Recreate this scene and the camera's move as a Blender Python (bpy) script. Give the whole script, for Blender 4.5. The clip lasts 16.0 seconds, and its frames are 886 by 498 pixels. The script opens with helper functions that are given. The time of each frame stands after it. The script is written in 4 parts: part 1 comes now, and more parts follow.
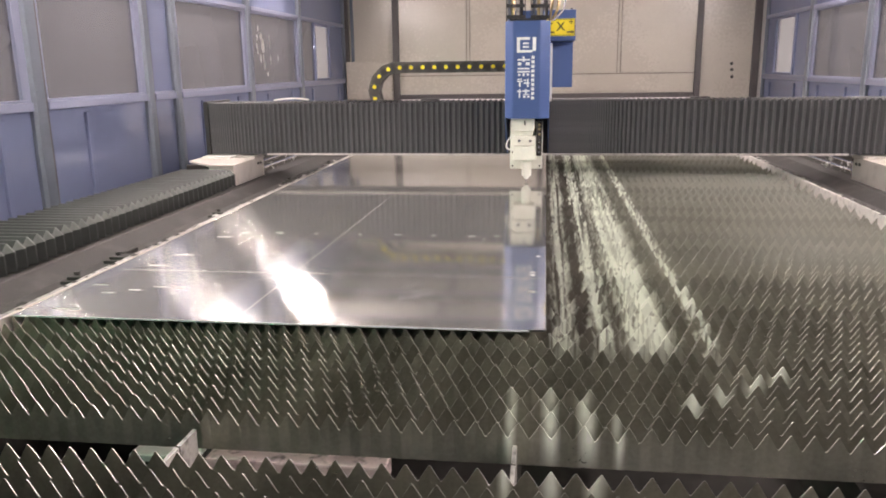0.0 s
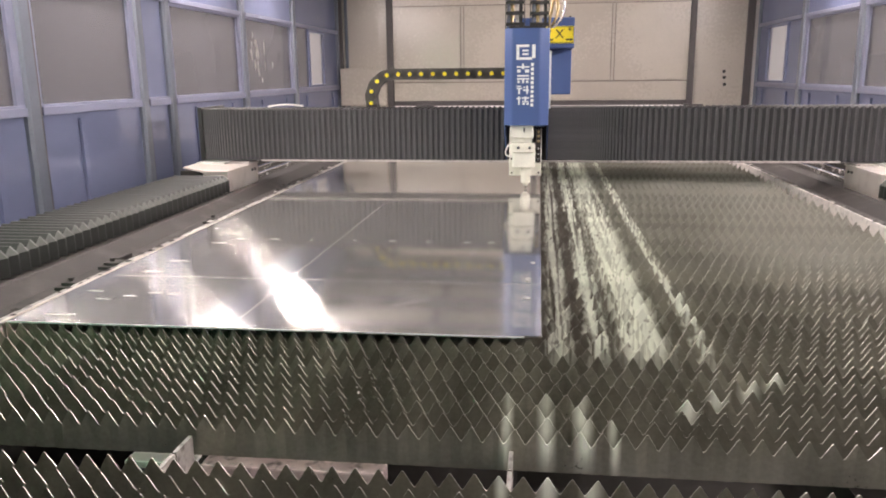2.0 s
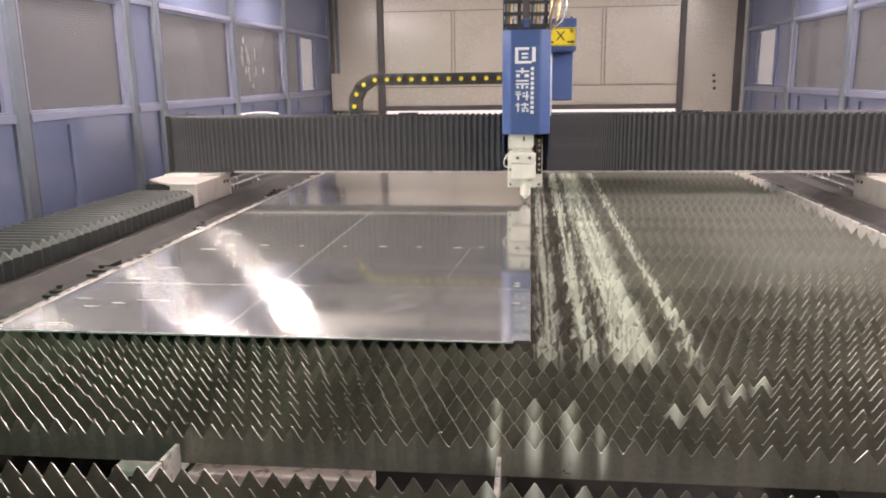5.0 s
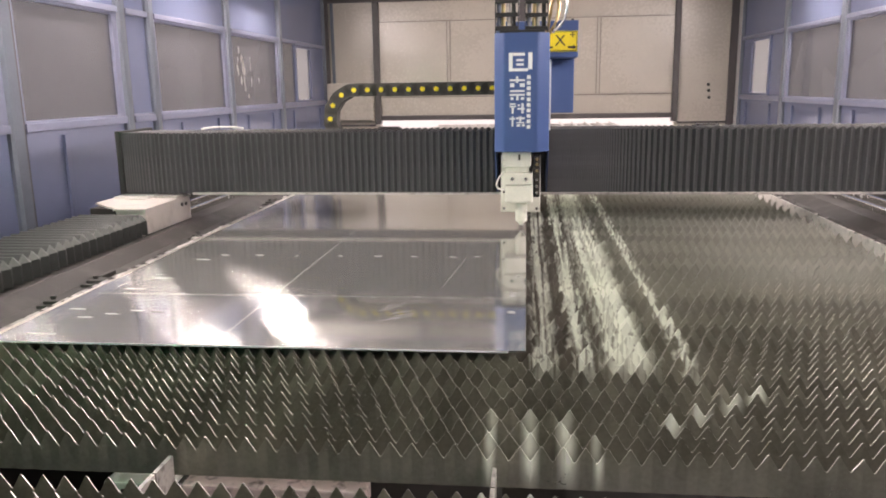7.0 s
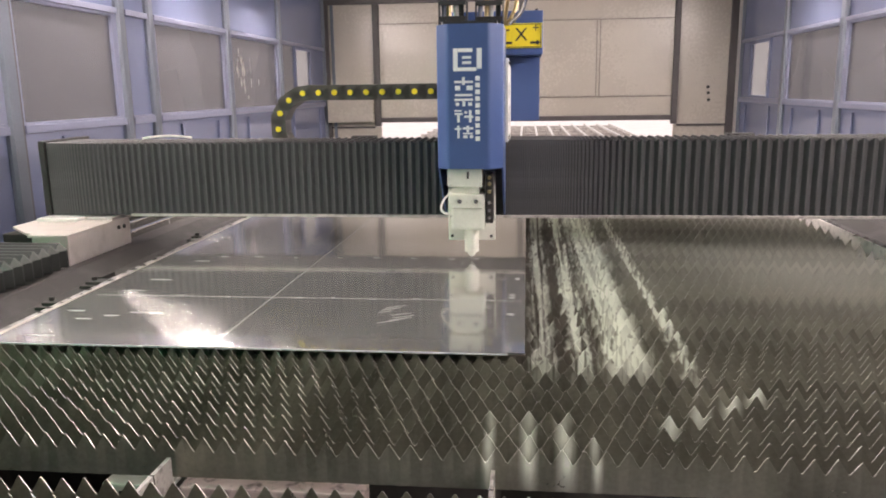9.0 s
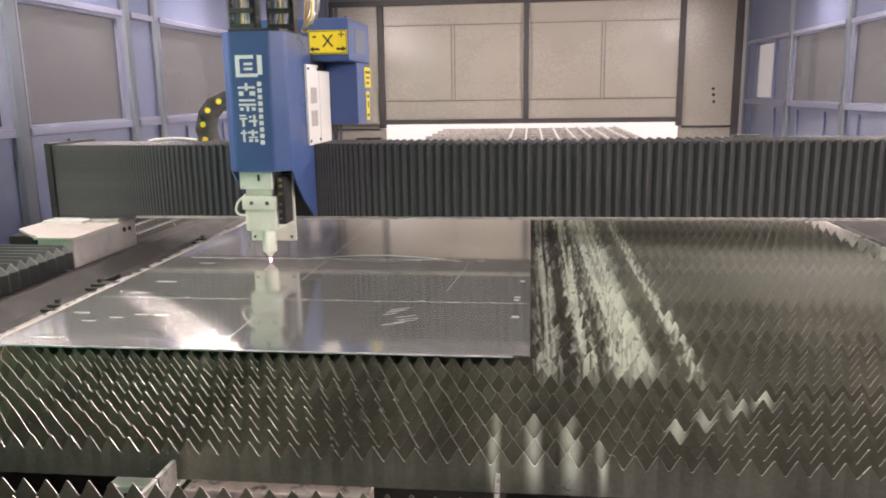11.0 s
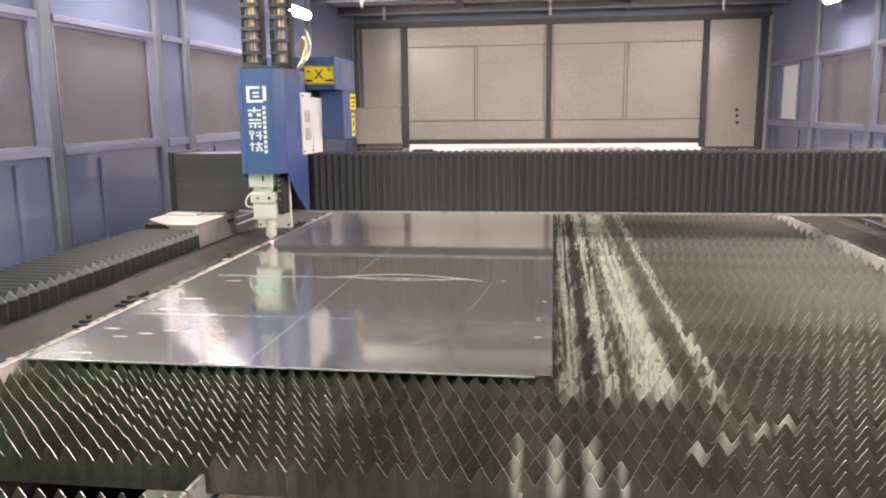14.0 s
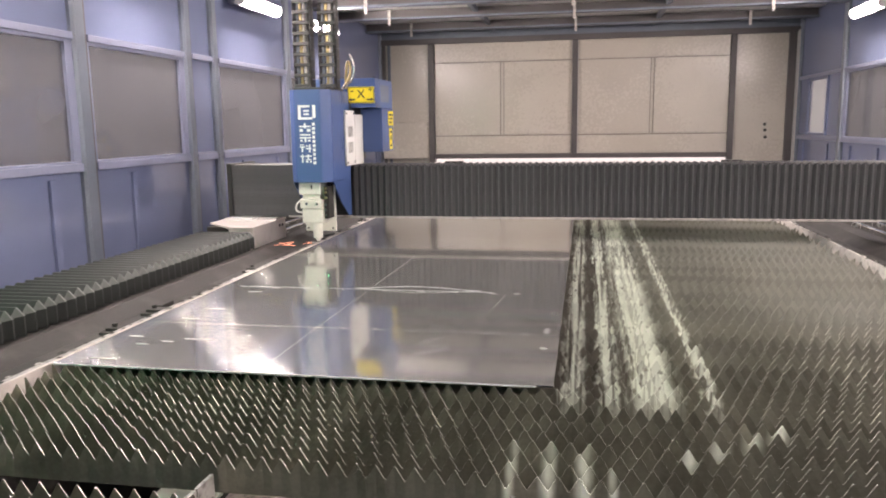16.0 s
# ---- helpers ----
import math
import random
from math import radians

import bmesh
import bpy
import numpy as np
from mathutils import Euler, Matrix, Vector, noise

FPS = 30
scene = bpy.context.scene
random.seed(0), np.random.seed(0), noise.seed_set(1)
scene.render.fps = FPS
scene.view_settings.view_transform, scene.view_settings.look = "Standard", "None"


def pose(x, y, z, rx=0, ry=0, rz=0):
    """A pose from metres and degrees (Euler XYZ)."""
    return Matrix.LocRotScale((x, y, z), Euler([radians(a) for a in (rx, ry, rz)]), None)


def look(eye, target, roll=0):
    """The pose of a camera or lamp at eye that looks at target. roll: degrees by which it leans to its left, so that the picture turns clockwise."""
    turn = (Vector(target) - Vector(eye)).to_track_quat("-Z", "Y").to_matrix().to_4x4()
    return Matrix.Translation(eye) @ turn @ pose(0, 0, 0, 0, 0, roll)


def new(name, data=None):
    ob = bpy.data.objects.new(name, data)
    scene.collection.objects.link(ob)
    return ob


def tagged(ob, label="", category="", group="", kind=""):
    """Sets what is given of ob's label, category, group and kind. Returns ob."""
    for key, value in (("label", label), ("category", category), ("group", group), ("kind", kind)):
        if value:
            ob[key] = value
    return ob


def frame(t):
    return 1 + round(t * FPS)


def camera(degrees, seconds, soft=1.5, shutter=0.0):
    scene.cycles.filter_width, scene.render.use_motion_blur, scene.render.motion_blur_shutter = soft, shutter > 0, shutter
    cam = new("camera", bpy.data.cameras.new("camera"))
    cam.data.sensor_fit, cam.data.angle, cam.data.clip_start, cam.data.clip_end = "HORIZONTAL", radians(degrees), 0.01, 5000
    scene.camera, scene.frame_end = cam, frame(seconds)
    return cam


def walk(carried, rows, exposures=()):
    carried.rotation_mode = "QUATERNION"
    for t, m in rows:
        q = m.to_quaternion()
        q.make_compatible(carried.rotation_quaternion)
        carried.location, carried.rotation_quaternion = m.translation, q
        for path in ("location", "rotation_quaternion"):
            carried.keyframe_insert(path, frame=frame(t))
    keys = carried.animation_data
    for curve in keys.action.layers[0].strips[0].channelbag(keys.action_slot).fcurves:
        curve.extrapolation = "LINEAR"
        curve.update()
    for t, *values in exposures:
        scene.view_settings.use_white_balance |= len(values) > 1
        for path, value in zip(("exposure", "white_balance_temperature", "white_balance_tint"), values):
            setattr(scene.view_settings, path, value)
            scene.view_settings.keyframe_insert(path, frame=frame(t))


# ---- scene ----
cam = camera(60.1, 16.0, 1.9)
PATH = [
    (0, (1.239, -1.577, 1.457), (0.981, 0.351, 0.993), -0.8),
    (0.5, (1.239, -1.579, 1.458), (0.984, 0.35, 0.997), -0.7),
    (1, (1.239, -1.58, 1.458), (0.989, 0.351, 1.003), -0.7),
    (1.5, (1.238, -1.582, 1.46), (0.992, 0.35, 1.008), -0.6),
    (2, (1.234, -1.582, 1.458), (0.993, 0.352, 1.01), -0.6),
    (2.5, (1.238, -1.577, 1.457), (1.001, 0.358, 1.008), -0.6),
    (3, (1.239, -1.58, 1.458), (1.005, 0.355, 1.009), -0.7),
    (3.5, (1.24, -1.58, 1.457), (1.01, 0.356, 1.009), -0.8),
    (4, (1.241, -1.583, 1.459), (1.014, 0.353, 1.012), -0.8),
    (6.5, (1.248, -1.578, 1.461), (1.031, 0.366, 1.043), -0.9),
    (7, (1.247, -1.578, 1.461), (1.033, 0.367, 1.047), -0.9),
    (7.5, (1.246, -1.578, 1.46), (1.034, 0.368, 1.051), -0.8),
    (8, (1.247, -1.576, 1.46), (1.036, 0.371, 1.051), -0.8),
    (8.5, (1.247, -1.577, 1.46), (1.036, 0.37, 1.052), -0.8),
    (9, (1.248, -1.577, 1.461), (1.035, 0.369, 1.052), -0.8),
    (11.5, (1.247, -1.574, 1.461), (1.017, 0.372, 1.062), -0.8),
    (12, (1.247, -1.579, 1.463), (1.01, 0.368, 1.071), -0.7),
    (12.5, (1.247, -1.587, 1.466), (1.0, 0.36, 1.083), -0.7),
    (13, (1.245, -1.592, 1.467), (0.988, 0.356, 1.094), -0.7),
    (13.5, (1.242, -1.597, 1.469), (0.973, 0.352, 1.108), -0.7),
    (14, (1.244, -1.6, 1.47), (0.964, 0.348, 1.115), -0.7),
    (14.5, (1.253, -1.607, 1.473), (0.955, 0.34, 1.126), -0.8),
    (15, (1.255, -1.614, 1.473), (0.932, 0.331, 1.135), -0.9),
    (15.5, (1.271, -1.628, 1.475), (0.925, 0.315, 1.148), -0.9),
    (16, (1.311, -1.65, 1.478), (0.95, 0.291, 1.159), -0.8),
]
walk(cam, [(t, look(eye, target, roll)) for t, eye, target, roll in PATH])

# ---- the machine's travel: seconds, metres ----
# the cutting point across (x) and along (y) the bed
HEAD_X = [(0, 1.154), (0.5, 1.180), (1.0, 1.182), (1.5, 1.180), (2.0, 1.177), (2.5, 1.090), (3.0, 1.089), (3.5, 1.197), (4.0, 1.221),
          (6.5, 1.230), (8.5, 1.227), (9.0, 1.072), (9.2, 1.012), (11.3, 0.270), (11.5, 0.213), (12.0, 0.045), (12.5, 0.020),
          (13.0, 0.017), (13.5, 0.012), (14.0, 0.005), (14.5, -0.005), (15.0, -0.005), (15.5, 0.004), (16.0, 0.002)]
GANTRY_Y = [(0, 2.175), (3.5, 2.170), (3.8, 2.160), (4.0, 2.095), (4.2, 2.030), (5.2, 1.900), (6.3, 1.735), (6.5, 1.660), (7.0, 1.470), (7.5, 1.275),
            (8.0, 1.075), (8.5, 0.917), (9.0, 0.917), (12.0, 0.920), (12.5, 1.080), (13.0, 1.255), (13.5, 1.450), (14.0, 1.640), (14.5, 1.840),
            (15.0, 1.945), (15.5, 1.960), (16.0, 1.975)]


def along(rows, t):
    return float(np.interp(t, [r[0] for r in rows], [r[1] for r in rows]))


def at_nozzle(t):
    return along(HEAD_X, t), along(GANTRY_Y, t)


X_TIMES = [r[0] for r in HEAD_X]
Y_TIMES = [r[0] for r in GANTRY_Y]
ALL_TIMES = sorted(set(X_TIMES + Y_TIMES))

# ---- world and exposure ----
world = bpy.data.worlds.new("hall_light")
scene.world = world
world.use_nodes = True
wn = world.node_tree.nodes
wn["Background"].inputs["Color"].default_value = (1.0, 0.90, 0.895, 1)
wn["Background"].inputs["Strength"].default_value = 1.0
scene.view_settings.exposure = 0.93

# ---- materials ----


def mat(name, base, rough=0.5, metal=0.0, vary=0.25, scale=6.0, fine=90.0, bump=0.05, stretch=(1, 1, 1), spec=0.5, coat=0.0, rand=0.0, dirt=None, dirt_amount=0.5, rough_vary=0.12):
    m = bpy.data.materials.new(name)
    m.use_nodes = True
    n, k = m.node_tree.nodes, m.node_tree.links
    b = n["Principled BSDF"]
    b.inputs["Metallic"].default_value = metal
    b.inputs["Specular IOR Level"].default_value = spec
    b.inputs["Coat Weight"].default_value = coat
    co = n.new("ShaderNodeTexCoord")
    mp = n.new("ShaderNodeMapping")
    mp.inputs["Scale"].default_value = stretch
    k.new(co.outputs["Object"], mp.inputs["Vector"])
    big = n.new("ShaderNodeTexNoise")
    big.inputs["Scale"].default_value, big.inputs["Detail"].default_value = scale, 5
    small = n.new("ShaderNodeTexNoise")
    small.inputs["Scale"].default_value, small.inputs["Detail"].default_value = fine, 4
    k.new(mp.outputs["Vector"], big.inputs["Vector"])
    k.new(mp.outputs["Vector"], small.inputs["Vector"])
    mix = n.new("ShaderNodeMix")
    mix.data_type = "RGBA"
    mix.inputs["A"].default_value = (*[c * (1 - vary) for c in base], 1)
    mix.inputs["B"].default_value = (*[min(1, c * (1 + vary)) for c in base], 1)
    add = n.new("ShaderNodeMath")
    add.operation = "MULTIPLY_ADD"
    add.inputs[1].default_value = 0.35
    k.new(small.outputs["Fac"], add.inputs[0])
    sub = n.new("ShaderNodeMath")
    sub.operation = "MULTIPLY"
    sub.inputs[1].default_value = 0.65
    k.new(big.outputs["Fac"], sub.inputs[0])
    k.new(sub.outputs[0], add.inputs[2])
    ramp = n.new("ShaderNodeMapRange")
    ramp.inputs["From Min"].default_value, ramp.inputs["From Max"].default_value = 0.3, 0.7
    k.new(add.outputs[0], ramp.inputs["Value"])
    k.new(ramp.outputs["Result"], mix.inputs["Factor"])
    out = mix.outputs["Result"]
    if rand:
        oi = n.new("ShaderNodeObjectInfo")
        hv = n.new("ShaderNodeHueSaturation")
        mr = n.new("ShaderNodeMapRange")
        mr.inputs["To Min"].default_value, mr.inputs["To Max"].default_value = 1 - rand, 1 + rand
        k.new(oi.outputs["Random"], mr.inputs["Value"])
        k.new(mr.outputs["Result"], hv.inputs["Value"])
        k.new(out, hv.inputs["Color"])
        out = hv.outputs["Color"]
    if dirt:
        st = n.new("ShaderNodeTexNoise")
        st.inputs["Scale"].default_value, st.inputs["Detail"].default_value = scale * 2.7, 8
        k.new(co.outputs["Object"], st.inputs["Vector"])
        dr = n.new("ShaderNodeMapRange")
        dr.inputs["From Min"].default_value, dr.inputs["From Max"].default_value = 0.52, 0.72
        dr.inputs["To Max"].default_value = dirt_amount
        k.new(st.outputs["Fac"], dr.inputs["Value"])
        dm = n.new("ShaderNodeMix")
        dm.data_type = "RGBA"
        dm.inputs["B"].default_value = (*dirt, 1)
        k.new(dr.outputs["Result"], dm.inputs["Factor"])
        k.new(out, dm.inputs["A"])
        out = dm.outputs["Result"]
    k.new(out, b.inputs["Base Color"])
    rr = n.new("ShaderNodeMapRange")
    rr.inputs["To Min"].default_value, rr.inputs["To Max"].default_value = max(0.02, rough - rough_vary), min(1, rough + rough_vary)
    k.new(ramp.outputs["Result"], rr.inputs["Value"])
    k.new(rr.outputs["Result"], b.inputs["Roughness"])
    if bump:
        bp = n.new("ShaderNodeBump")
        bp.inputs["Strength"].default_value, bp.inputs["Distance"].default_value = bump, 0.004
        k.new(add.outputs[0], bp.inputs["Height"])
        k.new(bp.outputs["Normal"], b.inputs["Normal"])
    return m


def glow(name, colour, strength):
    m = bpy.data.materials.new(name)
    m.use_nodes = True
    b = m.node_tree.nodes["Principled BSDF"]
    b.inputs["Base Color"].default_value = (*colour, 1)
    b.inputs["Emission Color"].default_value = (*colour, 1)
    b.inputs["Emission Strength"].default_value = strength
    return m


def tinted_glass(name, colour, rough, film_most=0.33):
    m = bpy.data.materials.new(name)
    m.use_nodes = True
    n, k = m.node_tree.nodes, m.node_tree.links
    b = n["Principled BSDF"]
    b.inputs["Base Color"].default_value = (*colour, 1)
    b.inputs["Transmission Weight"].default_value = 1.0
    b.inputs["Roughness"].default_value = rough
    b.inputs["IOR"].default_value = 1.45
    ns = n.new("ShaderNodeTexNoise")
    ns.inputs["Scale"].default_value, ns.inputs["Detail"].default_value = 3.0, 6
    co = n.new("ShaderNodeTexCoord")
    k.new(co.outputs["Object"], ns.inputs["Vector"])
    mr = n.new("ShaderNodeMapRange")
    mr.inputs["To Min"].default_value, mr.inputs["To Max"].default_value = rough * 0.6, rough * 1.5
    k.new(ns.outputs["Fac"], mr.inputs["Value"])
    k.new(mr.outputs["Result"], b.inputs["Roughness"])
    # diffuse film: dust on the glass, its blotchy glare put into the colour
    film = n.new("ShaderNodeBsdfDiffuse")
    film.inputs["Color"].default_value = (0.30, 0.30, 0.33, 1)
    sm = n.new("ShaderNodeTexNoise")
    sm.inputs["Scale"].default_value, sm.inputs["Detail"].default_value, sm.inputs["Distortion"].default_value = 1.1, 2, 0.2
    k.new(co.outputs["Object"], sm.inputs["Vector"])
    fr = n.new("ShaderNodeMapRange")
    fr.inputs["From Min"].default_value, fr.inputs["From Max"].default_value = 0.30, 0.80
    fr.inputs["To Min"].default_value, fr.inputs["To Max"].default_value = film_most * 0.55, film_most
    k.new(sm.outputs["Fac"], fr.inputs["Value"])
    mixer = n.new("ShaderNodeMixShader")
    k.new(fr.outputs["Result"], mixer.inputs["Fac"])
    k.new(b.outputs["BSDF"], mixer.inputs[1])
    k.new(film.outputs["BSDF"], mixer.inputs[2])
    k.new(mixer.outputs["Shader"], n["Material Output"].inputs["Surface"])
    return m


M_PANEL = mat("blue_painted_steel", (0.18, 0.205, 0.32), 0.12, 0.0, 0.03, 0.6, 8, 0.015, spec=0.8, rough_vary=0.03)
M_POST = mat("grey_blue_post_paint", (0.15, 0.17, 0.21), 0.45, 0.1, 0.15, 3, 70, 0.01, rough_vary=0.05)
M_RAIL = mat("lilac_rail_paint", (0.23, 0.245, 0.34), 0.45, 0.0, 0.10, 3, 70, 0.0, rough_vary=0.05)
M_BEIGE = mat("cream_painted_sheet", (0.56, 0.51, 0.44), 0.27, 0.0, 0.06, 0.9, 40, 0.015, dirt=(0.42, 0.38, 0.33), dirt_amount=0.25)
M_DARKFRAME = mat("brown_grey_frame", (0.10, 0.09, 0.09), 0.5, 0.2, 0.2, 4, 60, 0.03)
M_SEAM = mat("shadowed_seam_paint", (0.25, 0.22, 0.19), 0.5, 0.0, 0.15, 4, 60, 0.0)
M_SEAMGREY = mat("grey_slot_paint", (0.48, 0.46, 0.44), 0.5, 0.0, 0.1, 4, 60, 0.0)
M_CEIL = mat("pale_roof_panel", (0.82, 0.80, 0.76), 0.5, 0.0, 0.1, 1.2, 30, 0.02)
M_FLOOR = mat("concrete_floor", (0.56, 0.50, 0.48), 0.6, 0.0, 0.18, 1.5, 40, 0.1)
M_DARKFLOOR = mat("dark_unseen_concrete", (0.085, 0.082, 0.078), 0.6, 0.0, 0.25, 1.5, 40, 0.1)
M_BED = mat("dark_oily_steel", (0.040, 0.037, 0.035), 0.72, 0.0, 0.35, 3.5, 80, 0.1, spec=0.22, dirt=(0.09, 0.082, 0.078), dirt_amount=0.45)
M_LIGHTSTEEL = mat("dusty_bare_steel", (0.50, 0.47, 0.44), 0.5, 0.3, 0.3, 14, 120, 0.12, dirt=(0.12, 0.11, 0.1), dirt_amount=0.8)
M_PALECOMB = mat("white_dusty_comb", (0.80, 0.76, 0.72), 0.6, 0.0, 0.15, 14, 120, 0.1, dirt=(0.25, 0.22, 0.2), dirt_amount=0.5)
M_PINKBAR = mat("pink_lit_tube", (0.60, 0.49, 0.475), 0.6, 0.0, 0.12, 20, 120, 0.1, dirt=(0.10, 0.08, 0.08), dirt_amount=0.85)
M_COMB = mat("scarred_comb_steel", (0.36, 0.34, 0.32), 0.55, 0.2, 0.35, 18, 120, 0.15, dirt=(0.07, 0.065, 0.06), dirt_amount=0.9)
M_RUBBER = mat("black_bellows_cloth", (0.052, 0.053, 0.056), 0.7, 0.0, 0.3, 5, 140, 0.05, spec=0.25, rand=0.08)
M_RIB = mat("lighter_bellows_rib", (0.075, 0.076, 0.077), 0.55, 0.0, 0.3, 9, 140, 0.05, spec=0.3)
M_YBELLOW = mat("dusty_green_black_bellows", (0.024, 0.027, 0.024), 0.5, 0.0, 0.3, 7, 140, 0.06, rand=0.08)
M_LITCORNER = mat("lit_bellows_corner", (0.125, 0.132, 0.122), 0.5, 0.0, 0.3, 20, 140, 0.06)
M_BLACK = mat("black_plastic", (0.028, 0.027, 0.026), 0.45, 0.0, 0.3, 8, 120, 0.04)
M_CHAIN = mat("dusty_chain_plastic", (0.075, 0.07, 0.064), 0.55, 0.0, 0.3, 9, 120, 0.05)
M_YELLOW = mat("yellow_plastic", (0.86, 0.70, 0.03), 0.45, 0.0, 0.08, 8, 90, 0.02)
M_BLUE = mat("blue_powder_coat", (0.058, 0.10, 0.25), 0.33, 0.0, 0.1, 3, 260, 0.02)
M_WHITE = mat("white_powder_coat", (0.80, 0.79, 0.75), 0.4, 0.0, 0.07, 5, 120, 0.03)
M_BLOCK = mat("warm_white_machined_cover", (0.64, 0.585, 0.54), 0.45, 0.0, 0.1, 6, 120, 0.04, dirt=(0.45, 0.4, 0.36), dirt_amount=0.5)
M_HEADMETAL = mat("pale_anodised_metal", (0.80, 0.80, 0.71), 0.36, 0.1, 0.12, 12, 150, 0.04)
M_CHROME = mat("bright_steel", (0.75, 0.74, 0.72), 0.2, 1.0, 0.1, 10, 120, 0.03)
M_BRASS = mat("brass_fitting", (0.48, 0.38, 0.2), 0.35, 1.0, 0.1, 10, 120, 0.03)
M_PRINT = mat("white_print", (0.82, 0.84, 0.84), 0.5, 0.0, 0.03, 8, 90, 0.0)
M_MARK = mat("chalky_rub_mark", (0.47, 0.47, 0.46), 0.45, 0.3, 0.2, 60, 200, 0.0)
M_GLARE = mat("pale_glass_glare", (0.40, 0.385, 0.355), 0.5, 0.0, 0.4, 14, 90, 0.0)
M_INK = mat("black_print", (0.02, 0.02, 0.02), 0.5, 0.0, 0.03, 8, 90, 0.0)
M_LAMP = glow("lamp_diffuser", (1.0, 0.865, 0.83), 142.0)
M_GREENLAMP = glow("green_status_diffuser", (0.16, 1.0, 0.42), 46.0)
M_GLOW = glow("cut_point_glow", (1.0, 0.36, 0.58), 3.0)
M_SPARK = glow("hot_spark", (1.0, 0.34, 0.20), 3.2)
M_EMBER = glow("dull_ember", (1.0, 0.40, 0.30), 1.7)
M_TINT = tinted_glass("grey_safety_glass", (0.100, 0.098, 0.104), 0.06)
M_CLEAR = tinted_glass("milky_window", (0.40, 0.39, 0.39), 0.05, 0.3)


def slat_material(name, base, rough, metal, dusty=1.0):
    """Oily sheet steel, with pale slag bands where cuts have run along the bed."""
    m = mat(name, base, rough, metal, 0.3, 7, 120, 0.10, rand=0.10, rough_vary=0.14)
    n, k = m.node_tree.nodes, m.node_tree.links
    b = n["Principled BSDF"]
    old = b.inputs["Base Color"].links[0].from_socket
    geo = n.new("ShaderNodeNewGeometry")
    sep = n.new("ShaderNodeSeparateXYZ")
    k.new(geo.outputs["Position"], sep.inputs[0])
    wob = n.new("ShaderNodeTexNoise")
    wob.inputs["Scale"].default_value, wob.inputs["Detail"].default_value = 24.0, 6
    k.new(geo.outputs["Position"], wob.inputs["Vector"])
    wa = n.new("ShaderNodeMath")
    wa.operation = "MULTIPLY_ADD"
    wa.inputs[1].default_value, wa.inputs[2].default_value = 0.07, -0.035
    k.new(wob.outputs["Fac"], wa.inputs[0])
    xs = n.new("ShaderNodeMath")
    xs.operation = "ADD"
    k.new(sep.outputs["X"], xs.inputs[0])
    k.new(wa.outputs[0], xs.inputs[1])
    total = None
    for centre, half, amount in ((1.292, 0.022, 0.85), (1.375, 0.017, 0.95), (1.470, 0.046, 1.0), (1.60, 0.012, 1.0)):
        d = n.new("ShaderNodeMath")
        d.operation = "SUBTRACT"
        d.inputs[1].default_value = centre
        k.new(xs.outputs[0], d.inputs[0])
        a = n.new("ShaderNodeMath")
        a.operation = "ABSOLUTE"
        k.new(d.outputs[0], a.inputs[0])
        r = n.new("ShaderNodeMapRange")
        r.inputs["From Min"].default_value, r.inputs["From Max"].default_value = half * 1.5, half * 0.7
        r.inputs["To Min"].default_value, r.inputs["To Max"].default_value = 0.0, amount
        k.new(a.outputs[0], r.inputs["Value"])
        if total is None:
            total = r.outputs["Result"]
        else:
            s = n.new("ShaderNodeMath")
            s.operation = "MAXIMUM"
            k.new(total, s.inputs[0])
            k.new(r.outputs["Result"], s.inputs[1])
            total = s.outputs[0]
    stm = n.new("ShaderNodeMapping")
    stm.inputs["Scale"].default_value = (85, 1.3, 7)
    k.new(geo.outputs["Position"], stm.inputs["Vector"])
    stn = n.new("ShaderNodeTexNoise")
    stn.inputs["Scale"].default_value, stn.inputs["Detail"].default_value = 1.0, 8
    k.new(stm.outputs["Vector"], stn.inputs["Vector"])
    stf = n.new("ShaderNodeMapRange")
    stf.inputs["From Min"].default_value, stf.inputs["From Max"].default_value = 0.36, 0.50
    k.new(stn.outputs["Fac"], stf.inputs["Value"])
    core = n.new("ShaderNodeMath")
    core.operation = "SUBTRACT"
    core.inputs[1].default_value = 1.470
    k.new(xs.outputs[0], core.inputs[0])
    corea = n.new("ShaderNodeMath")
    corea.operation = "ABSOLUTE"
    k.new(core.outputs[0], corea.inputs[0])
    corer = n.new("ShaderNodeMapRange")
    corer.inputs["From Min"].default_value, corer.inputs["From Max"].default_value = 0.034, 0.012
    corer.inputs["To Max"].default_value = 0.55
    k.new(corea.outputs[0], corer.inputs["Value"])
    solid = n.new("ShaderNodeMath")
    solid.operation = "MAXIMUM"
    k.new(stf.outputs["Result"], solid.inputs[0])
    k.new(corer.outputs["Result"], solid.inputs[1])
    stx = n.new("ShaderNodeMath")
    stx.operation = "MULTIPLY"
    k.new(total, stx.inputs[0])
    k.new(solid.outputs[0], stx.inputs[1])
    # dark pits where the slag has flaked away
    pit = n.new("ShaderNodeTexNoise")
    pit.inputs["Scale"].default_value, pit.inputs["Detail"].default_value = 48.0, 4
    k.new(geo.outputs["Position"], pit.inputs["Vector"])
    pitr = n.new("ShaderNodeMapRange")
    pitr.inputs["From Min"].default_value, pitr.inputs["From Max"].default_value = 0.32, 0.40
    pitr.inputs["To Min"].default_value = 0.25
    k.new(pit.outputs["Fac"], pitr.inputs["Value"])
    flaked = n.new("ShaderNodeMath")
    flaked.operation = "MULTIPLY"
    k.new(stx.outputs[0], flaked.inputs[0])
    k.new(pitr.outputs["Result"], flaked.inputs[1])
    total = flaked.outputs[0]
    front = n.new("ShaderNodeMapRange")
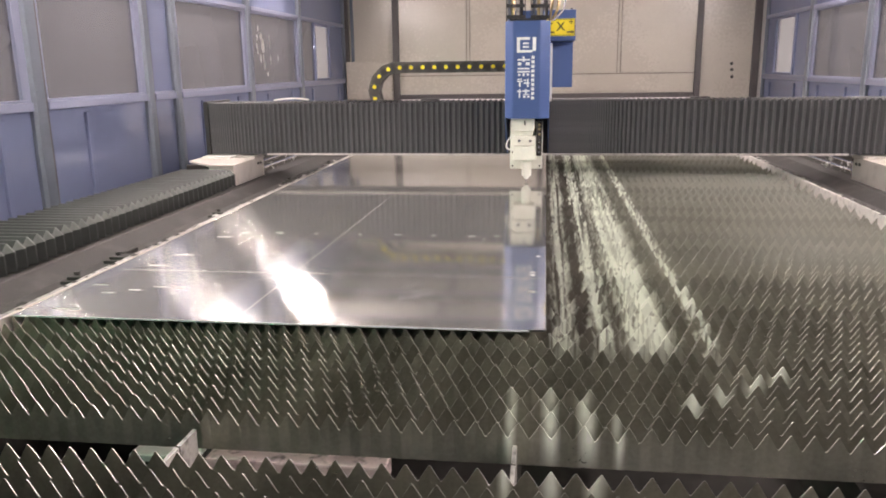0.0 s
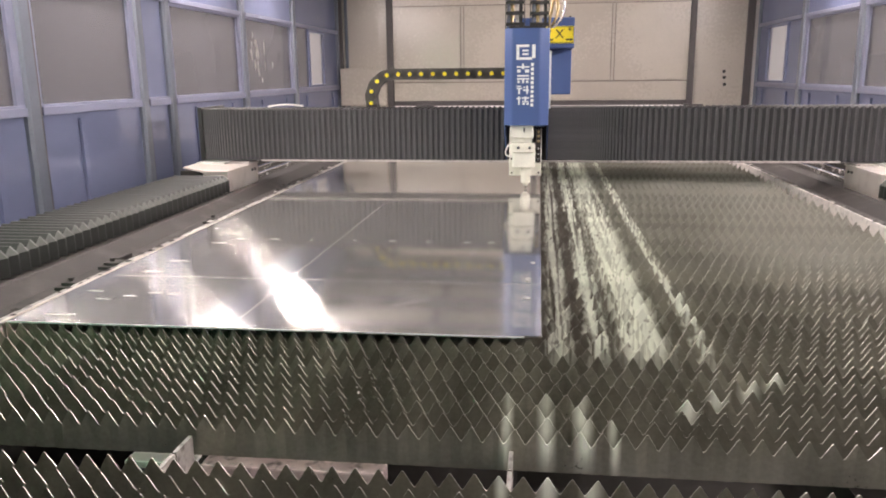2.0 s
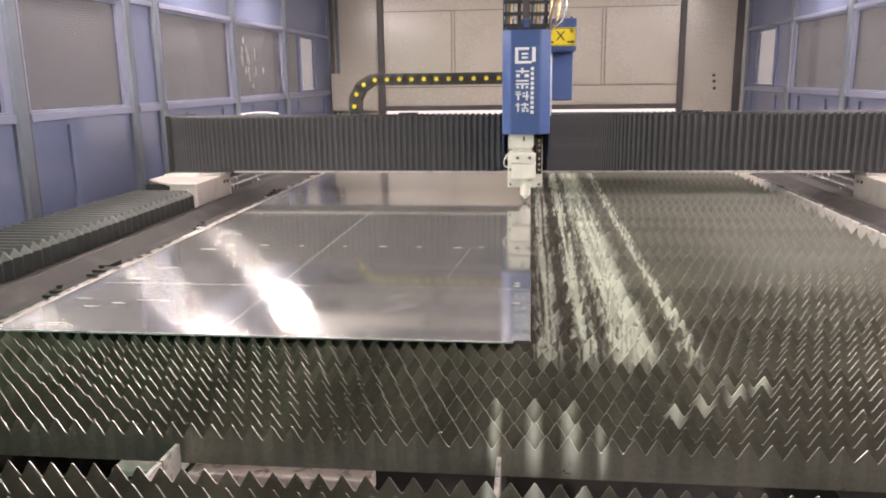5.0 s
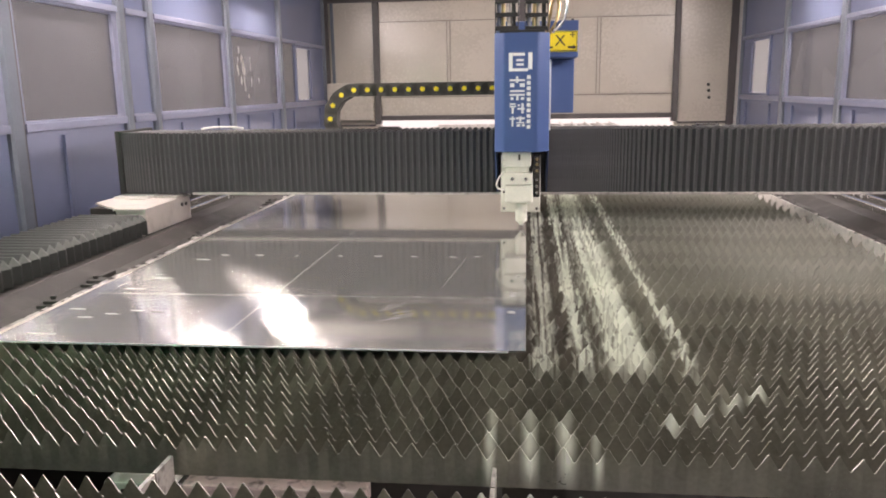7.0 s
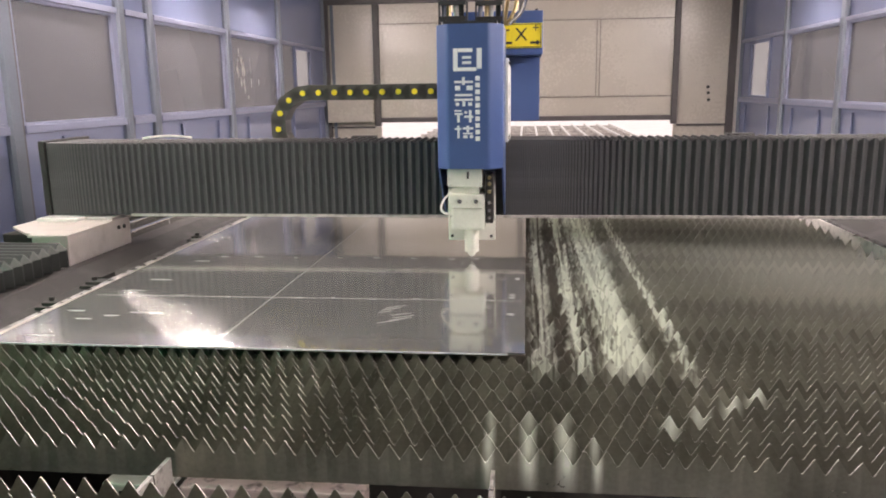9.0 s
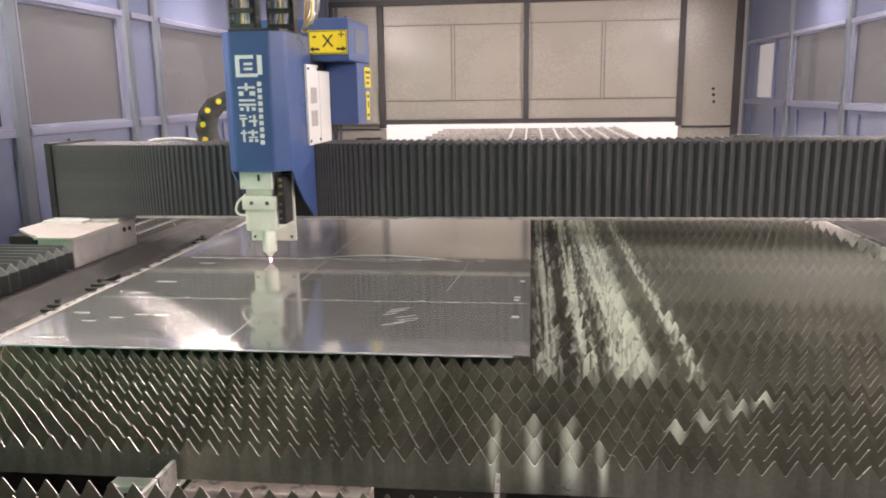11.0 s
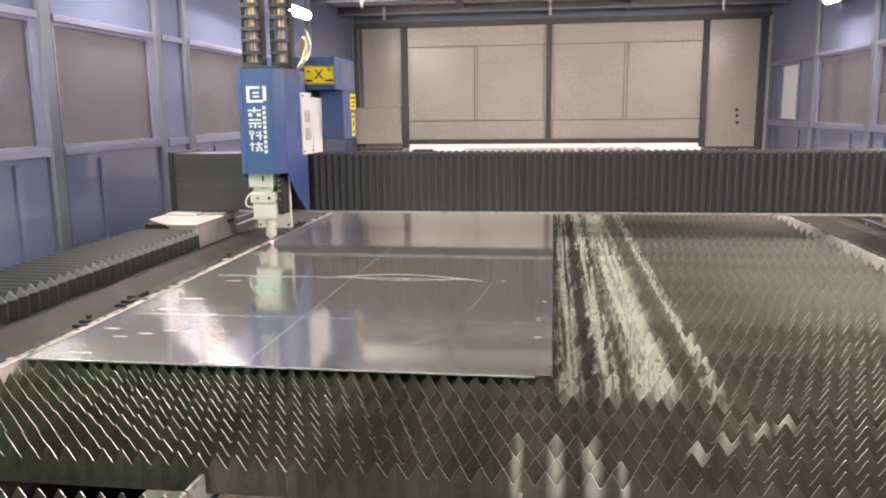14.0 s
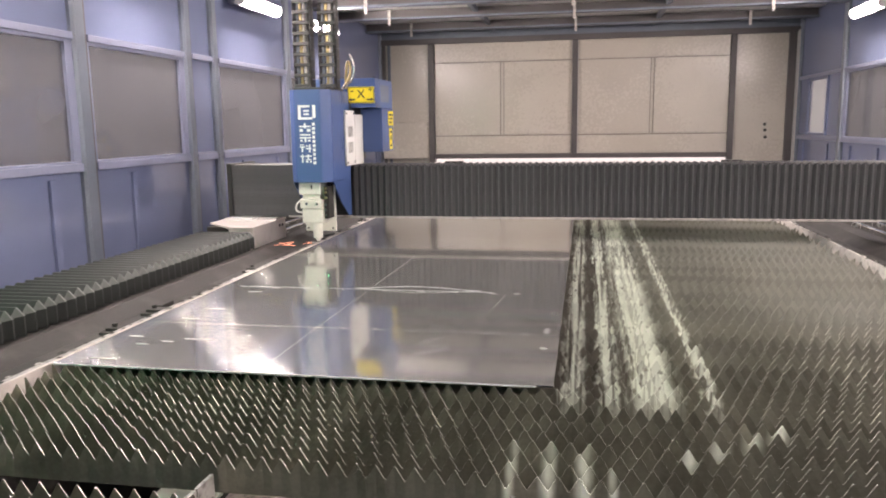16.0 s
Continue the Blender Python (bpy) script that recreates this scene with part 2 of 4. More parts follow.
    front.inputs["From Min"].default_value, front.inputs["From Max"].default_value = -0.1, 0.02
    k.new(sep.outputs["Y"], front.inputs["Value"])
    band = n.new("ShaderNodeMath")
    band.operation = "MULTIPLY"
    k.new(total, band.inputs[0])
    k.new(front.outputs["Result"], band.inputs[1])
    # a brown, dusty film on the far and outer part of the bed
    film = n.new("ShaderNodeTexNoise")
    film.inputs["Scale"].default_value, film.inputs["Detail"].default_value, film.inputs["Roughness"].default_value = 2.6, 8, 0.7
    k.new(geo.outputs["Position"], film.inputs["Vector"])
    fx = n.new("ShaderNodeMapRange")
    fx.inputs["From Min"].default_value, fx.inputs["From Max"].default_value = 1.0, 2.2
    fx.inputs["To Max"].default_value = 1.15 * dusty
    k.new(sep.outputs["X"], fx.inputs["Value"])
    fm = n.new("ShaderNodeMath")
    fm.operation = "MULTIPLY"
    k.new(film.outputs["Fac"], fm.inputs[0])
    k.new(fx.outputs["Result"], fm.inputs[1])
    fy = n.new("ShaderNodeMapRange")
    fy.inputs["From Min"].default_value, fy.inputs["From Max"].default_value = 0.15, 0.75
    fy.inputs["To Min"].default_value, fy.inputs["To Max"].default_value = 0.2, 1.3
    k.new(sep.outputs["Y"], fy.inputs["Value"])
    ff = n.new("ShaderNodeMath")
    ff.operation, ff.use_clamp = "MULTIPLY", True
    k.new(fm.outputs[0], ff.inputs[0])
    k.new(fy.outputs["Result"], ff.inputs[1])
    m0 = n.new("ShaderNodeMix")
    m0.data_type = "RGBA"
    m0.inputs["B"].default_value = (0.42, 0.415, 0.37, 1)
    k.new(ff.outputs[0], m0.inputs["Factor"])
    k.new(old, m0.inputs["A"])
    # painted highlights on the front slats: pale upright streaks and one slanting row
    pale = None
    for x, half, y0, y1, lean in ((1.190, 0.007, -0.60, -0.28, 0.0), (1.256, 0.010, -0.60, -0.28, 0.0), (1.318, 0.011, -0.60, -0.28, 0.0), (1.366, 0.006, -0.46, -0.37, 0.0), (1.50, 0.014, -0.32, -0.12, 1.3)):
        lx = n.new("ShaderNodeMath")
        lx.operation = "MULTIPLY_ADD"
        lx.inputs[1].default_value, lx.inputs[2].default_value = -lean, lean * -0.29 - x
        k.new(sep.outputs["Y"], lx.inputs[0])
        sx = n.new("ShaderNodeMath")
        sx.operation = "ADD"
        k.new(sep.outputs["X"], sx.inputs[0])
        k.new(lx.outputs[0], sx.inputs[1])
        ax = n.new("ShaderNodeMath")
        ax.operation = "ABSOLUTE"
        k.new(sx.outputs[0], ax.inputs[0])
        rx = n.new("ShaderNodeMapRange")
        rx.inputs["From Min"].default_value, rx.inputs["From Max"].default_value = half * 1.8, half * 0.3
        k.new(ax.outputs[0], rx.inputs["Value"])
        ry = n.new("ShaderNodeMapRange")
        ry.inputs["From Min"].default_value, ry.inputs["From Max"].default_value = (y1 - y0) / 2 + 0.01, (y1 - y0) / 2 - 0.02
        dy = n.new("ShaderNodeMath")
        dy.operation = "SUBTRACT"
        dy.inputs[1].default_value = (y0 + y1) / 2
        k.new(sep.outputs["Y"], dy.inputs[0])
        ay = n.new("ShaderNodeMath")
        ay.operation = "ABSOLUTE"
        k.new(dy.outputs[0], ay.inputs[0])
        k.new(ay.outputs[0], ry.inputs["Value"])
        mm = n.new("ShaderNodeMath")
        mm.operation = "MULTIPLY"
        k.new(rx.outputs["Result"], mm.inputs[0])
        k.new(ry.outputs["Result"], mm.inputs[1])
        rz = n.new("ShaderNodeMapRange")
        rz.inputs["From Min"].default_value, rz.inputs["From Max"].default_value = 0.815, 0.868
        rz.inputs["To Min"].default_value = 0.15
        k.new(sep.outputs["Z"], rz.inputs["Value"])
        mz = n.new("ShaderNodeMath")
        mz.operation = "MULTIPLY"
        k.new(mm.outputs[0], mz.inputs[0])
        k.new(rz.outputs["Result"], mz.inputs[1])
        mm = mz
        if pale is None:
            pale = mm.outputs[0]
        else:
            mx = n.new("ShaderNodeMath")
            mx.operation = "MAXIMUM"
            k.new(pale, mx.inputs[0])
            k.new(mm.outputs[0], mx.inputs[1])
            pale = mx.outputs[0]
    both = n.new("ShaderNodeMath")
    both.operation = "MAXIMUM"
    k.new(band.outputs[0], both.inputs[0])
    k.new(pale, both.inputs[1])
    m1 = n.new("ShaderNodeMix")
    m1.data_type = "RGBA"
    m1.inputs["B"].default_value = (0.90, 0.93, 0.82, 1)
    k.new(both.outputs[0], m1.inputs["Factor"])
    k.new(m0.outputs["Result"], m1.inputs["A"])
    dull = n.new("ShaderNodeMath")
    dull.operation = "MAXIMUM"
    k.new(both.outputs[0], dull.inputs[0])
    k.new(ff.outputs[0], dull.inputs[1])
    bare = n.new("ShaderNodeMapRange")
    bare.inputs["To Min"].default_value, bare.inputs["To Max"].default_value = metal, metal * 0.15
    k.new(dull.outputs[0], bare.inputs["Value"])
    k.new(bare.outputs["Result"], b.inputs["Metallic"])
    burn = n.new("ShaderNodeMapRange")
    burn.inputs["From Min"].default_value, burn.inputs["From Max"].default_value = 0.115, 0.075
    bx = n.new("ShaderNodeMath")
    bx.operation = "SUBTRACT"
    bx.inputs[1].default_value = 1.335
    k.new(xs.outputs[0], bx.inputs[0])
    ba = n.new("ShaderNodeMath")
    ba.operation = "ABSOLUTE"
    k.new(bx.outputs[0], ba.inputs[0])
    k.new(ba.outputs[0], burn.inputs["Value"])
    bf = n.new("ShaderNodeMath")
    bf.operation = "MULTIPLY"
    k.new(burn.outputs["Result"], bf.inputs[0])
    k.new(front.outputs["Result"], bf.inputs[1])
    bs = n.new("ShaderNodeMath")
    bs.operation = "MULTIPLY"
    bs.inputs[1].default_value = 0.8
    k.new(bf.outputs[0], bs.inputs[0])
    mb = n.new("ShaderNodeMix")
    mb.data_type = "RGBA"
    mb.inputs["B"].default_value = (0.19, 0.17, 0.152, 1)
    k.new(bs.outputs[0], mb.inputs["Factor"])
    k.new(m0.outputs["Result"], mb.inputs["A"])
    k.new(mb.outputs["Result"], m1.inputs["A"])
    oi = n.new("ShaderNodeObjectInfo")
    ov = n.new("ShaderNodeMapRange")
    ov.inputs["To Min"].default_value, ov.inputs["To Max"].default_value = 0.86, 1.15
    k.new(oi.outputs["Random"], ov.inputs["Value"])
    hv = n.new("ShaderNodeHueSaturation")
    k.new(ov.outputs["Result"], hv.inputs["Value"])
    k.new(m1.outputs["Result"], hv.inputs["Color"])
    k.new(hv.outputs["Color"], b.inputs["Base Color"])
    return m


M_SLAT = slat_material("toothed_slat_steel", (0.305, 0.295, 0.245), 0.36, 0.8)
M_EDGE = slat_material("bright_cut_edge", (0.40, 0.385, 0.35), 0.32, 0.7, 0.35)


def sheet_material():
    """Bright rolled stainless: a clear mirror image, and a hazy one that the rolling grain draws out."""
    m = mat("rolled_stainless", (0.61, 0.60, 0.58), 0.085, 0.78, 0.12, 2.0, 50, 0.0, stretch=(9, 0.22, 1), rough_vary=0.02)
    n, k = m.node_tree.nodes, m.node_tree.links
    b = n["Principled BSDF"]
    co = n.new("ShaderNodeTexCoord")
    mp = n.new("ShaderNodeMapping")
    mp.inputs["Scale"].default_value = (34, 0.35, 1)
    k.new(co.outputs["Object"], mp.inputs["Vector"])
    gr = n.new("ShaderNodeTexNoise")
    gr.inputs["Scale"].default_value, gr.inputs["Detail"].default_value = 1.0, 5
    k.new(mp.outputs["Vector"], gr.inputs["Vector"])
    wide = n.new("ShaderNodeTexNoise")
    wide.inputs["Scale"].default_value, wide.inputs["Detail"].default_value = 1.3, 2
    k.new(co.outputs["Object"], wide.inputs["Vector"])
    bp = n.new("ShaderNodeBump")
    bp.inputs["Strength"].default_value, bp.inputs["Distance"].default_value = 0.014, 0.006
    k.new(wide.outputs["Fac"], bp.inputs["Height"])
    k.new(bp.outputs["Normal"], b.inputs["Normal"])
    across = n.new("ShaderNodeCombineXYZ")
    across.inputs["X"].default_value = 1.0
    k.new(across.outputs[0], b.inputs["Tangent"])
    b.inputs["Anisotropic"].default_value = 0.85
    haze = n.new("ShaderNodeBsdfAnisotropic")
    haze.inputs["Color"].default_value = (0.62, 0.61, 0.585, 1)
    haze.inputs["Roughness"].default_value = 0.20
    haze.inputs["Anisotropy"].default_value = 0.885
    vec = n.new("ShaderNodeCombineXYZ")
    vec.inputs["Y"].default_value = 1.0
    k.new(vec.outputs[0], haze.inputs["Tangent"])
    share = n.new("ShaderNodeMapRange")
    share.inputs["From Min"].default_value, share.inputs["From Max"].default_value = 0.35, 0.70
    share.inputs["To Min"].default_value, share.inputs["To Max"].default_value = 0.14, 0.19
    k.new(gr.outputs["Fac"], share.inputs["Value"])
    both = n.new("ShaderNodeMixShader")
    k.new(share.outputs["Result"], both.inputs["Fac"])
    k.new(b.outputs["BSDF"], both.inputs[1])
    k.new(haze.outputs["BSDF"], both.inputs[2])
    k.new(both.outputs["Shader"], n["Material Output"].inputs["Surface"])
    return m


M_SHEET = sheet_material()

# ---- builders ----


def box(bm, x0, x1, y0, y1, z0, z1):
    v = [bm.verts.new(p) for p in ((x0, y0, z0), (x1, y0, z0), (x1, y1, z0), (x0, y1, z0), (x0, y0, z1), (x1, y0, z1), (x1, y1, z1), (x0, y1, z1))]
    for q in ((3, 2, 1, 0), (4, 5, 6, 7), (0, 1, 5, 4), (1, 2, 6, 5), (2, 3, 7, 6), (3, 0, 4, 7)):
        bm.faces.new([v[i] for i in q])
    return v


def slab(x0, x1, y0, y1, z0, z1, bevel=0.0):
    bm = bmesh.new()
    box(bm, x0, x1, y0, y1, z0, z1)
    if bevel:
        bmesh.ops.bevel(bm, geom=list(bm.edges), offset=bevel, segments=2, affect="EDGES", profile=0.6)
    return bm


def prism(points, axis, a, b, bevel=0.0):
    """A closed outline, drawn out along an axis from a to b. Points are the other two coordinates in order."""
    bm = bmesh.new()
    place = {"x": lambda p, s: (s, p[0], p[1]), "y": lambda p, s: (p[0], s, p[1]), "z": lambda p, s: (p[0], p[1], s)}[axis]
    lo = [bm.verts.new(place(p, a)) for p in points]
    hi = [bm.verts.new(place(p, b)) for p in points]
    bm.faces.new(lo[::-1])
    bm.faces.new(hi)
    for i in range(len(points)):
        j = (i + 1) % len(points)
        bm.faces.new((lo[i], lo[j], hi[j], hi[i]))
    bmesh.ops.recalc_face_normals(bm, faces=list(bm.faces))
    if bevel:
        bmesh.ops.bevel(bm, geom=list(bm.edges), offset=bevel, segments=2, affect="EDGES", profile=0.6)
    return bm


def rod(bm, centre, radius, length, axis="z", seg=16, top=None):
    m = Matrix.Translation(centre) @ {"z": Matrix.Identity(4), "x": Matrix.Rotation(radians(90), 4, "Y"), "y": Matrix.Rotation(radians(90), 4, "X")}[axis]
    bmesh.ops.create_cone(bm, cap_ends=True, segments=seg, radius1=radius, radius2=radius if top is None else top, depth=length, matrix=m)


def mesh_of(bm, material, smooth=False):
    me = bpy.data.meshes.new("mesh")
    bm.to_mesh(me)
    bm.free()
    me.materials.append(material)
    if smooth:
        for p in me.polygons:
            p.use_smooth = True
    return me


def part(name, bm, material, parent=None, label="", smooth=False):
    ob = new(name, mesh_of(bm, material, smooth))
    if parent:
        ob.parent = parent
    return tagged(ob, label)


def shared(name, me, parent, m, label=""):
    ob = new(name, me)
    ob.parent = parent
    ob.matrix_basis = m
    return tagged(ob, label)


def thing(name, label, category, group="", at=(0, 0, 0)):
    ob = new(name)
    ob.empty_display_size = 0.05
    ob.location = at
    return tagged(ob, label, category, group)


def setting(name, bm, material, label, category):
    return tagged(part(name, bm, material), label, category, kind="structure")


def letters(name, text, size, material, parent, m, label=""):
    cu = bpy.data.curves.new(name, "FONT")
    cu.body, cu.size, cu.extrude, cu.align_x, cu.align_y = text, size, 0.0008, "CENTER", "CENTER"
    cu.materials.append(material)
    ob = new(name, cu)
    ob.parent, ob.matrix_basis = parent, m
    return tagged(ob, label)


def tube(name, points, radius, material, parent, label=""):
    cu = bpy.data.curves.new(name, "CURVE")
    cu.dimensions, cu.bevel_depth, cu.bevel_resolution, cu.use_fill_caps = "3D", radius, 2, True
    sp = cu.splines.new("BEZIER")
    sp.bezier_points.add(len(points) - 1)
    for bp, p in zip(sp.bezier_points, points):
        bp.co, bp.handle_left_type, bp.handle_right_type = p, "AUTO", "AUTO"
    cu.materials.append(material)
    ob = new(name, cu)
    ob.parent = parent
    return tagged(ob, label)


# ---- the enclosure ----
WL, WR, WB = -0.9, 3.4, 6.7
ZC = 2.5
# near end of walls and roof: an unseen stretch, added against hall light
FRONT = -2.95
setting("ground", slab(-30, 32, -30, 40, -0.2, 0.0), M_FLOOR, "pale worn concrete workshop floor", "floor")
# unseen dark layer, added so that the slats reflect less pale floor
setting("floor", slab(WL - 0.05, WR + 0.05, FRONT - 0.05, WB - 0.06, 0.001, 0.005), M_DARKFLOOR, "dark concrete floor round the machine, unseen, added to dim reflections", "floor")

BAYS = [(-2.83, -1.72), (-1.63, -0.74), (-0.65, 0.33), (0.42, 1.44), (1.53, 2.40), (2.475, 2.73), (2.80, 3.90), (3.985, 5.10), (5.185, 6.62)]
POSTS = [(FRONT, -2.83), (-1.72, -1.63), (-0.74, -0.65), (0.33, 0.42), (1.44, 1.53), (2.40, 2.475), (2.73, 2.80), (3.90, 3.985), (5.10, 5.185), (6.62, 6.70)]
Z_SILL, Z_HEAD = 1.32, 1.87


def side_wall(name, x_in, out, label, shift=0.0, clear=(5.59, 6.13)):
    """out: -1 for a wall whose outside lies towards -x, 1 for the other. shift: how far the posts beyond the bed's front stand along."""
    far = lambda y: y + shift if 1.0 < y < 6.0 else y
    wall = thing(name, label, "wall")
    tagged(wall, kind="structure")

    def plate(pname, y0, y1, z0, z1, d0, d1, material, bevel=0.0, plabel=""):
        a, b = sorted((x_in + out * d0, x_in + out * d1))
        return part(pname, slab(a, b, y0, y1, z0, z1, bevel), material, wall, plabel)

    for y0, y1 in POSTS:
        y0, y1 = far(y0), far(y1)
        a, b = x_in - out * 0.016, x_in + out * 0.06
        pts = [(a, y0 + 0.012), (a, y1 - 0.012), (a + out * 0.012, y1), (b, y1), (b, y0), (a + out * 0.012, y0)]
        part("post", prism(pts, "z", 0.0, ZC), M_POST, wall, "grey folded steel post")
        plate("post_lip", y1 + 0.001, y1 + 0.014, 0.0, ZC, -0.004, 0.05, M_DARKFRAME)
    for y0, y1 in BAYS:
        y0, y1 = far(y0) + 0.015, far(y1)
        narrow = y1 - y0 < 0.4
        last = y0 > 5.15
        plate("lower_panel", y0, y1, 0.0, Z_SILL - 0.025, 0.012, 0.03, M_PANEL, 0.0, "glossy blue painted lower panel")
        if not narrow:
            step = 0.30
            plate("stiffener", y0 + step - 0.02, y0 + step + 0.02, 0.0, Z_SILL - 0.05, -0.004, 0.011, M_PANEL, 0.003)
            if y1 - y0 > 0.9:
                plate("stiffener", y1 - 0.22, y1 - 0.18, 0.0, Z_SILL - 0.05, -0.004, 0.011, M_PANEL, 0.003)
        plate("sill_rail", y0, y1, Z_SILL - 0.024, Z_SILL + 0.012, -0.012, 0.04, M_RAIL, 0.003, "lilac painted sill rail")
        plate("sill_lip", y0, y1, Z_SILL + 0.013, Z_SILL + 0.022, -0.003, 0.04, M_RAIL)
        plate("head_rail", y0, y1, Z_HEAD, Z_HEAD + 0.032, -0.012, 0.04, M_RAIL, 0.004, "lilac painted head rail")
        plate("upper_panel", y0, y1, Z_HEAD + 0.033, ZC, 0.012, 0.03, M_PANEL, 0.0, "blue painted upper panel")
        zb, zt = Z_SILL + 0.023, Z_HEAD - 0.001
        if narrow:
            plate("middle_panel", y0, y1, zb, zt, 0.012, 0.03, M_PANEL)
            continue
        if last:
            w0, w1 = clear
            if out < 0:
                ob = plate("pane", y0, w0, zb, zt, 0.014, 0.02, M_TINT, 0.0, "grey tinted safety glass pane")
                ob.visible_shadow = False
            else:
                plate("middle_panel", y0, w0, zb, zt, 0.012, 0.03, M_PANEL)
            plate("middle_panel", w1, y1, zb, zt, 0.012, 0.03, M_PANEL)
            for q in ((w0, w0 + 0.03, zb, zt), (w1 - 0.03, w1, zb, zt), (w0 + 0.031, w1 - 0.031, zb, zb + 0.02), (w0 + 0.031, w1 - 0.031, zt - 0.03, zt)):
                plate("window_frame", *q, -0.004, 0.034, M_PANEL)
            ob = plate("pane", w0 + 0.031, w1 - 0.031, zb + 0.021, zt - 0.031, 0.014, 0.02, M_CLEAR, 0.0, "milky pale window pane")
            ob.visible_shadow = False
            continue
        for q in ((y0, y0 + 0.012, zb, zt), (y1 - 0.05, y1, zb, zt), (y0 + 0.013, y1 - 0.051, zt - 0.014, zt)):
            plate("window_frame", *q, -0.002, 0.034, M_RAIL)
        ob = plate("pane", y0 + 0.013, y1 - 0.051, zb, zt - 0.015, 0.014, 0.02, M_TINT, 0.0, "grey tinted safety glass pane")
        ob.visible_shadow = False
        if x_in < 0 and 3.9 < y0 < 4.2:
            # the white reflection in this pane, painted as pale blotches
            rng = random.Random(14)
            spots = [(4.22 + 0.07 * math.cos(a), 1.62 + 0.09 * math.sin(a), 0.014, 0.030) for a in (0.3, 1.0, 1.7, 2.4, 3.0, 3.7, 4.4, 5.2, 5.9)]
            spots += [(4.25, 1.62, 0.012, 0.045), (4.42, 1.66, 0.010, 0.050), (4.44, 1.52, 0.009, 0.045), (4.29, 1.47, 0.012, 0.030), (4.36, 1.41, 0.014, 0.020), (4.20, 1.76, 0.010, 0.022), (4.60, 1.55, 0.008, 0.030)]
            for k, (y, z, ry, rz) in enumerate(spots):
                y, z = y + rng.uniform(-0.02, 0.02), z + rng.uniform(-0.015, 0.015)
                pts = [(y + ry * math.cos(6.2832 * i / 11) * rng.uniform(0.5, 1.5), z + rz * math.sin(6.2832 * i / 11) * rng.uniform(0.5, 1.4)) for i in range(11)]
                d = 0.0134 - 0.0001 * k   # each blotch lies a hair over the next
                part("glare_blotch", prism(pts, "x", *sorted((x_in + out * (d - 0.0001), x_in + out * 0.0138))), M_GLARE, wall, "pale blotch painted for a reflection in the glass")
    return wall


side_wall("wall_west", WL, -1, "blue steel enclosure wall with grey tinted windows")
side_wall("wall_east", WR, 1, "blue steel enclosure wall with grey tinted windows", 0.16, (5.72, 6.34))


def back_wall():
    w = thing("wall_north", "cream sheet metal end wall with a lifting shutter", "wall")
    tagged(w, kind="structure")

    def b(n, x0, x1, z0, z1, d0, d1, m, bevel=0.0, label=""):
        return part(n, slab(x0, x1, WB + d0, WB + d1, z0, z1, bevel), m, w, label)

    b("side_panel", WL + 0.05, -0.375, 1.075, 2.34, 0.0, 0.03, M_BEIGE)
    b("side_panel", 2.80, WR - 0.11, 1.075, 2.34, 0.0, 0.03, M_BEIGE)
    b("lower_side_panel", WL + 0.05, -0.31, 0.0, 1.07, 0.01, 0.04, M_BEIGE)
    b("lower_side_panel", 2.77, WR - 0.11, 0.0, 1.07, 0.01, 0.04, M_BEIGE)
    for x0, x1 in ((WL - 0.03, WL + 0.049), (WR - 0.109, WR - 0.04)):
        b("corner_post", x0, x1, 0.0, 2.38, -0.035, 0.05, M_DARKFRAME, 0.004, "dark brown corner post")
    b("conduit", WL + 0.075, WL + 0.105, 0.0, 2.34, -0.02, -0.001, M_POST)
    b("conduit", WR - 0.039, WR - 0.002, 0.0, 2.36, -0.06, 0.0, M_SEAMGREY, 0.004, "pale lilac-grey conduit")
    for x0, x1 in ((-0.374, -0.308), (2.742, 2.799)):
        b("door_post", x0, x1, 1.075, 2.34, -0.03, 0.05, M_DARKFRAME, 0.004, "dark brown door post")
    b("fascia", WL, WR, 2.396, ZC, -0.02, 0.05, M_POST)
    b("lintel", WL, WR, 2.341, 2.395, -0.05, 0.05, M_DARKFRAME, 0.004, "dark brown lintel")
    b("bottom_edge", -0.307, 2.741, 1.115, 1.165, -0.03, 0.03, M_DARKFRAME, 0.003, "dark shutter bottom edge")
    b("side_edge", WL + 0.05, -0.375, 1.055, 1.0745, -0.012, 0.03, M_DARKFRAME)
    b("side_edge", 2.80, WR - 0.11, 1.075 - 0.02, 1.0745, -0.012, 0.03, M_DARKFRAME)
    b("mullion", 1.165, 1.225, 1.166, 2.34, -0.032, 0.03, M_DARKFRAME, 0.004, "dark shutter mullion")
    for x0, x1 in ((-0.307, 1.164), (1.226, 2.741)):
        b("shutter_leaf", x0, x1, 1.166, 2.34, 0.004, 0.03, M_BEIGE, 0.0, "cream painted shutter leaf")
        mid = (x0 + x1) / 2
        for q0, q1, z0, z1 in ((x0 + 0.035, mid - 0.022, 1.37, 2.13), (mid + 0.022, x1 - 0.03, 1.37, 2.13)):
            b("raised_field", q0, q1, z0, z1, -0.006, 0.0035, M_BEIGE, 0.003)
        # the grooves' shade between the fields, painted as thin dark strips
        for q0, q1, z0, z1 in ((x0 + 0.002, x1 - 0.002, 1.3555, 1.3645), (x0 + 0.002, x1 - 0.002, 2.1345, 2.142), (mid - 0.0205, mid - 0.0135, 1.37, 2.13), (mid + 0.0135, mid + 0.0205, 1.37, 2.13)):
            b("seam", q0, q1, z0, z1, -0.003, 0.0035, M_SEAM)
        b("kick_strip", x0 + 0.01, x1 - 0.01, 1.18, 1.352, -0.005, 0.0035, M_BEIGE, 0.002)
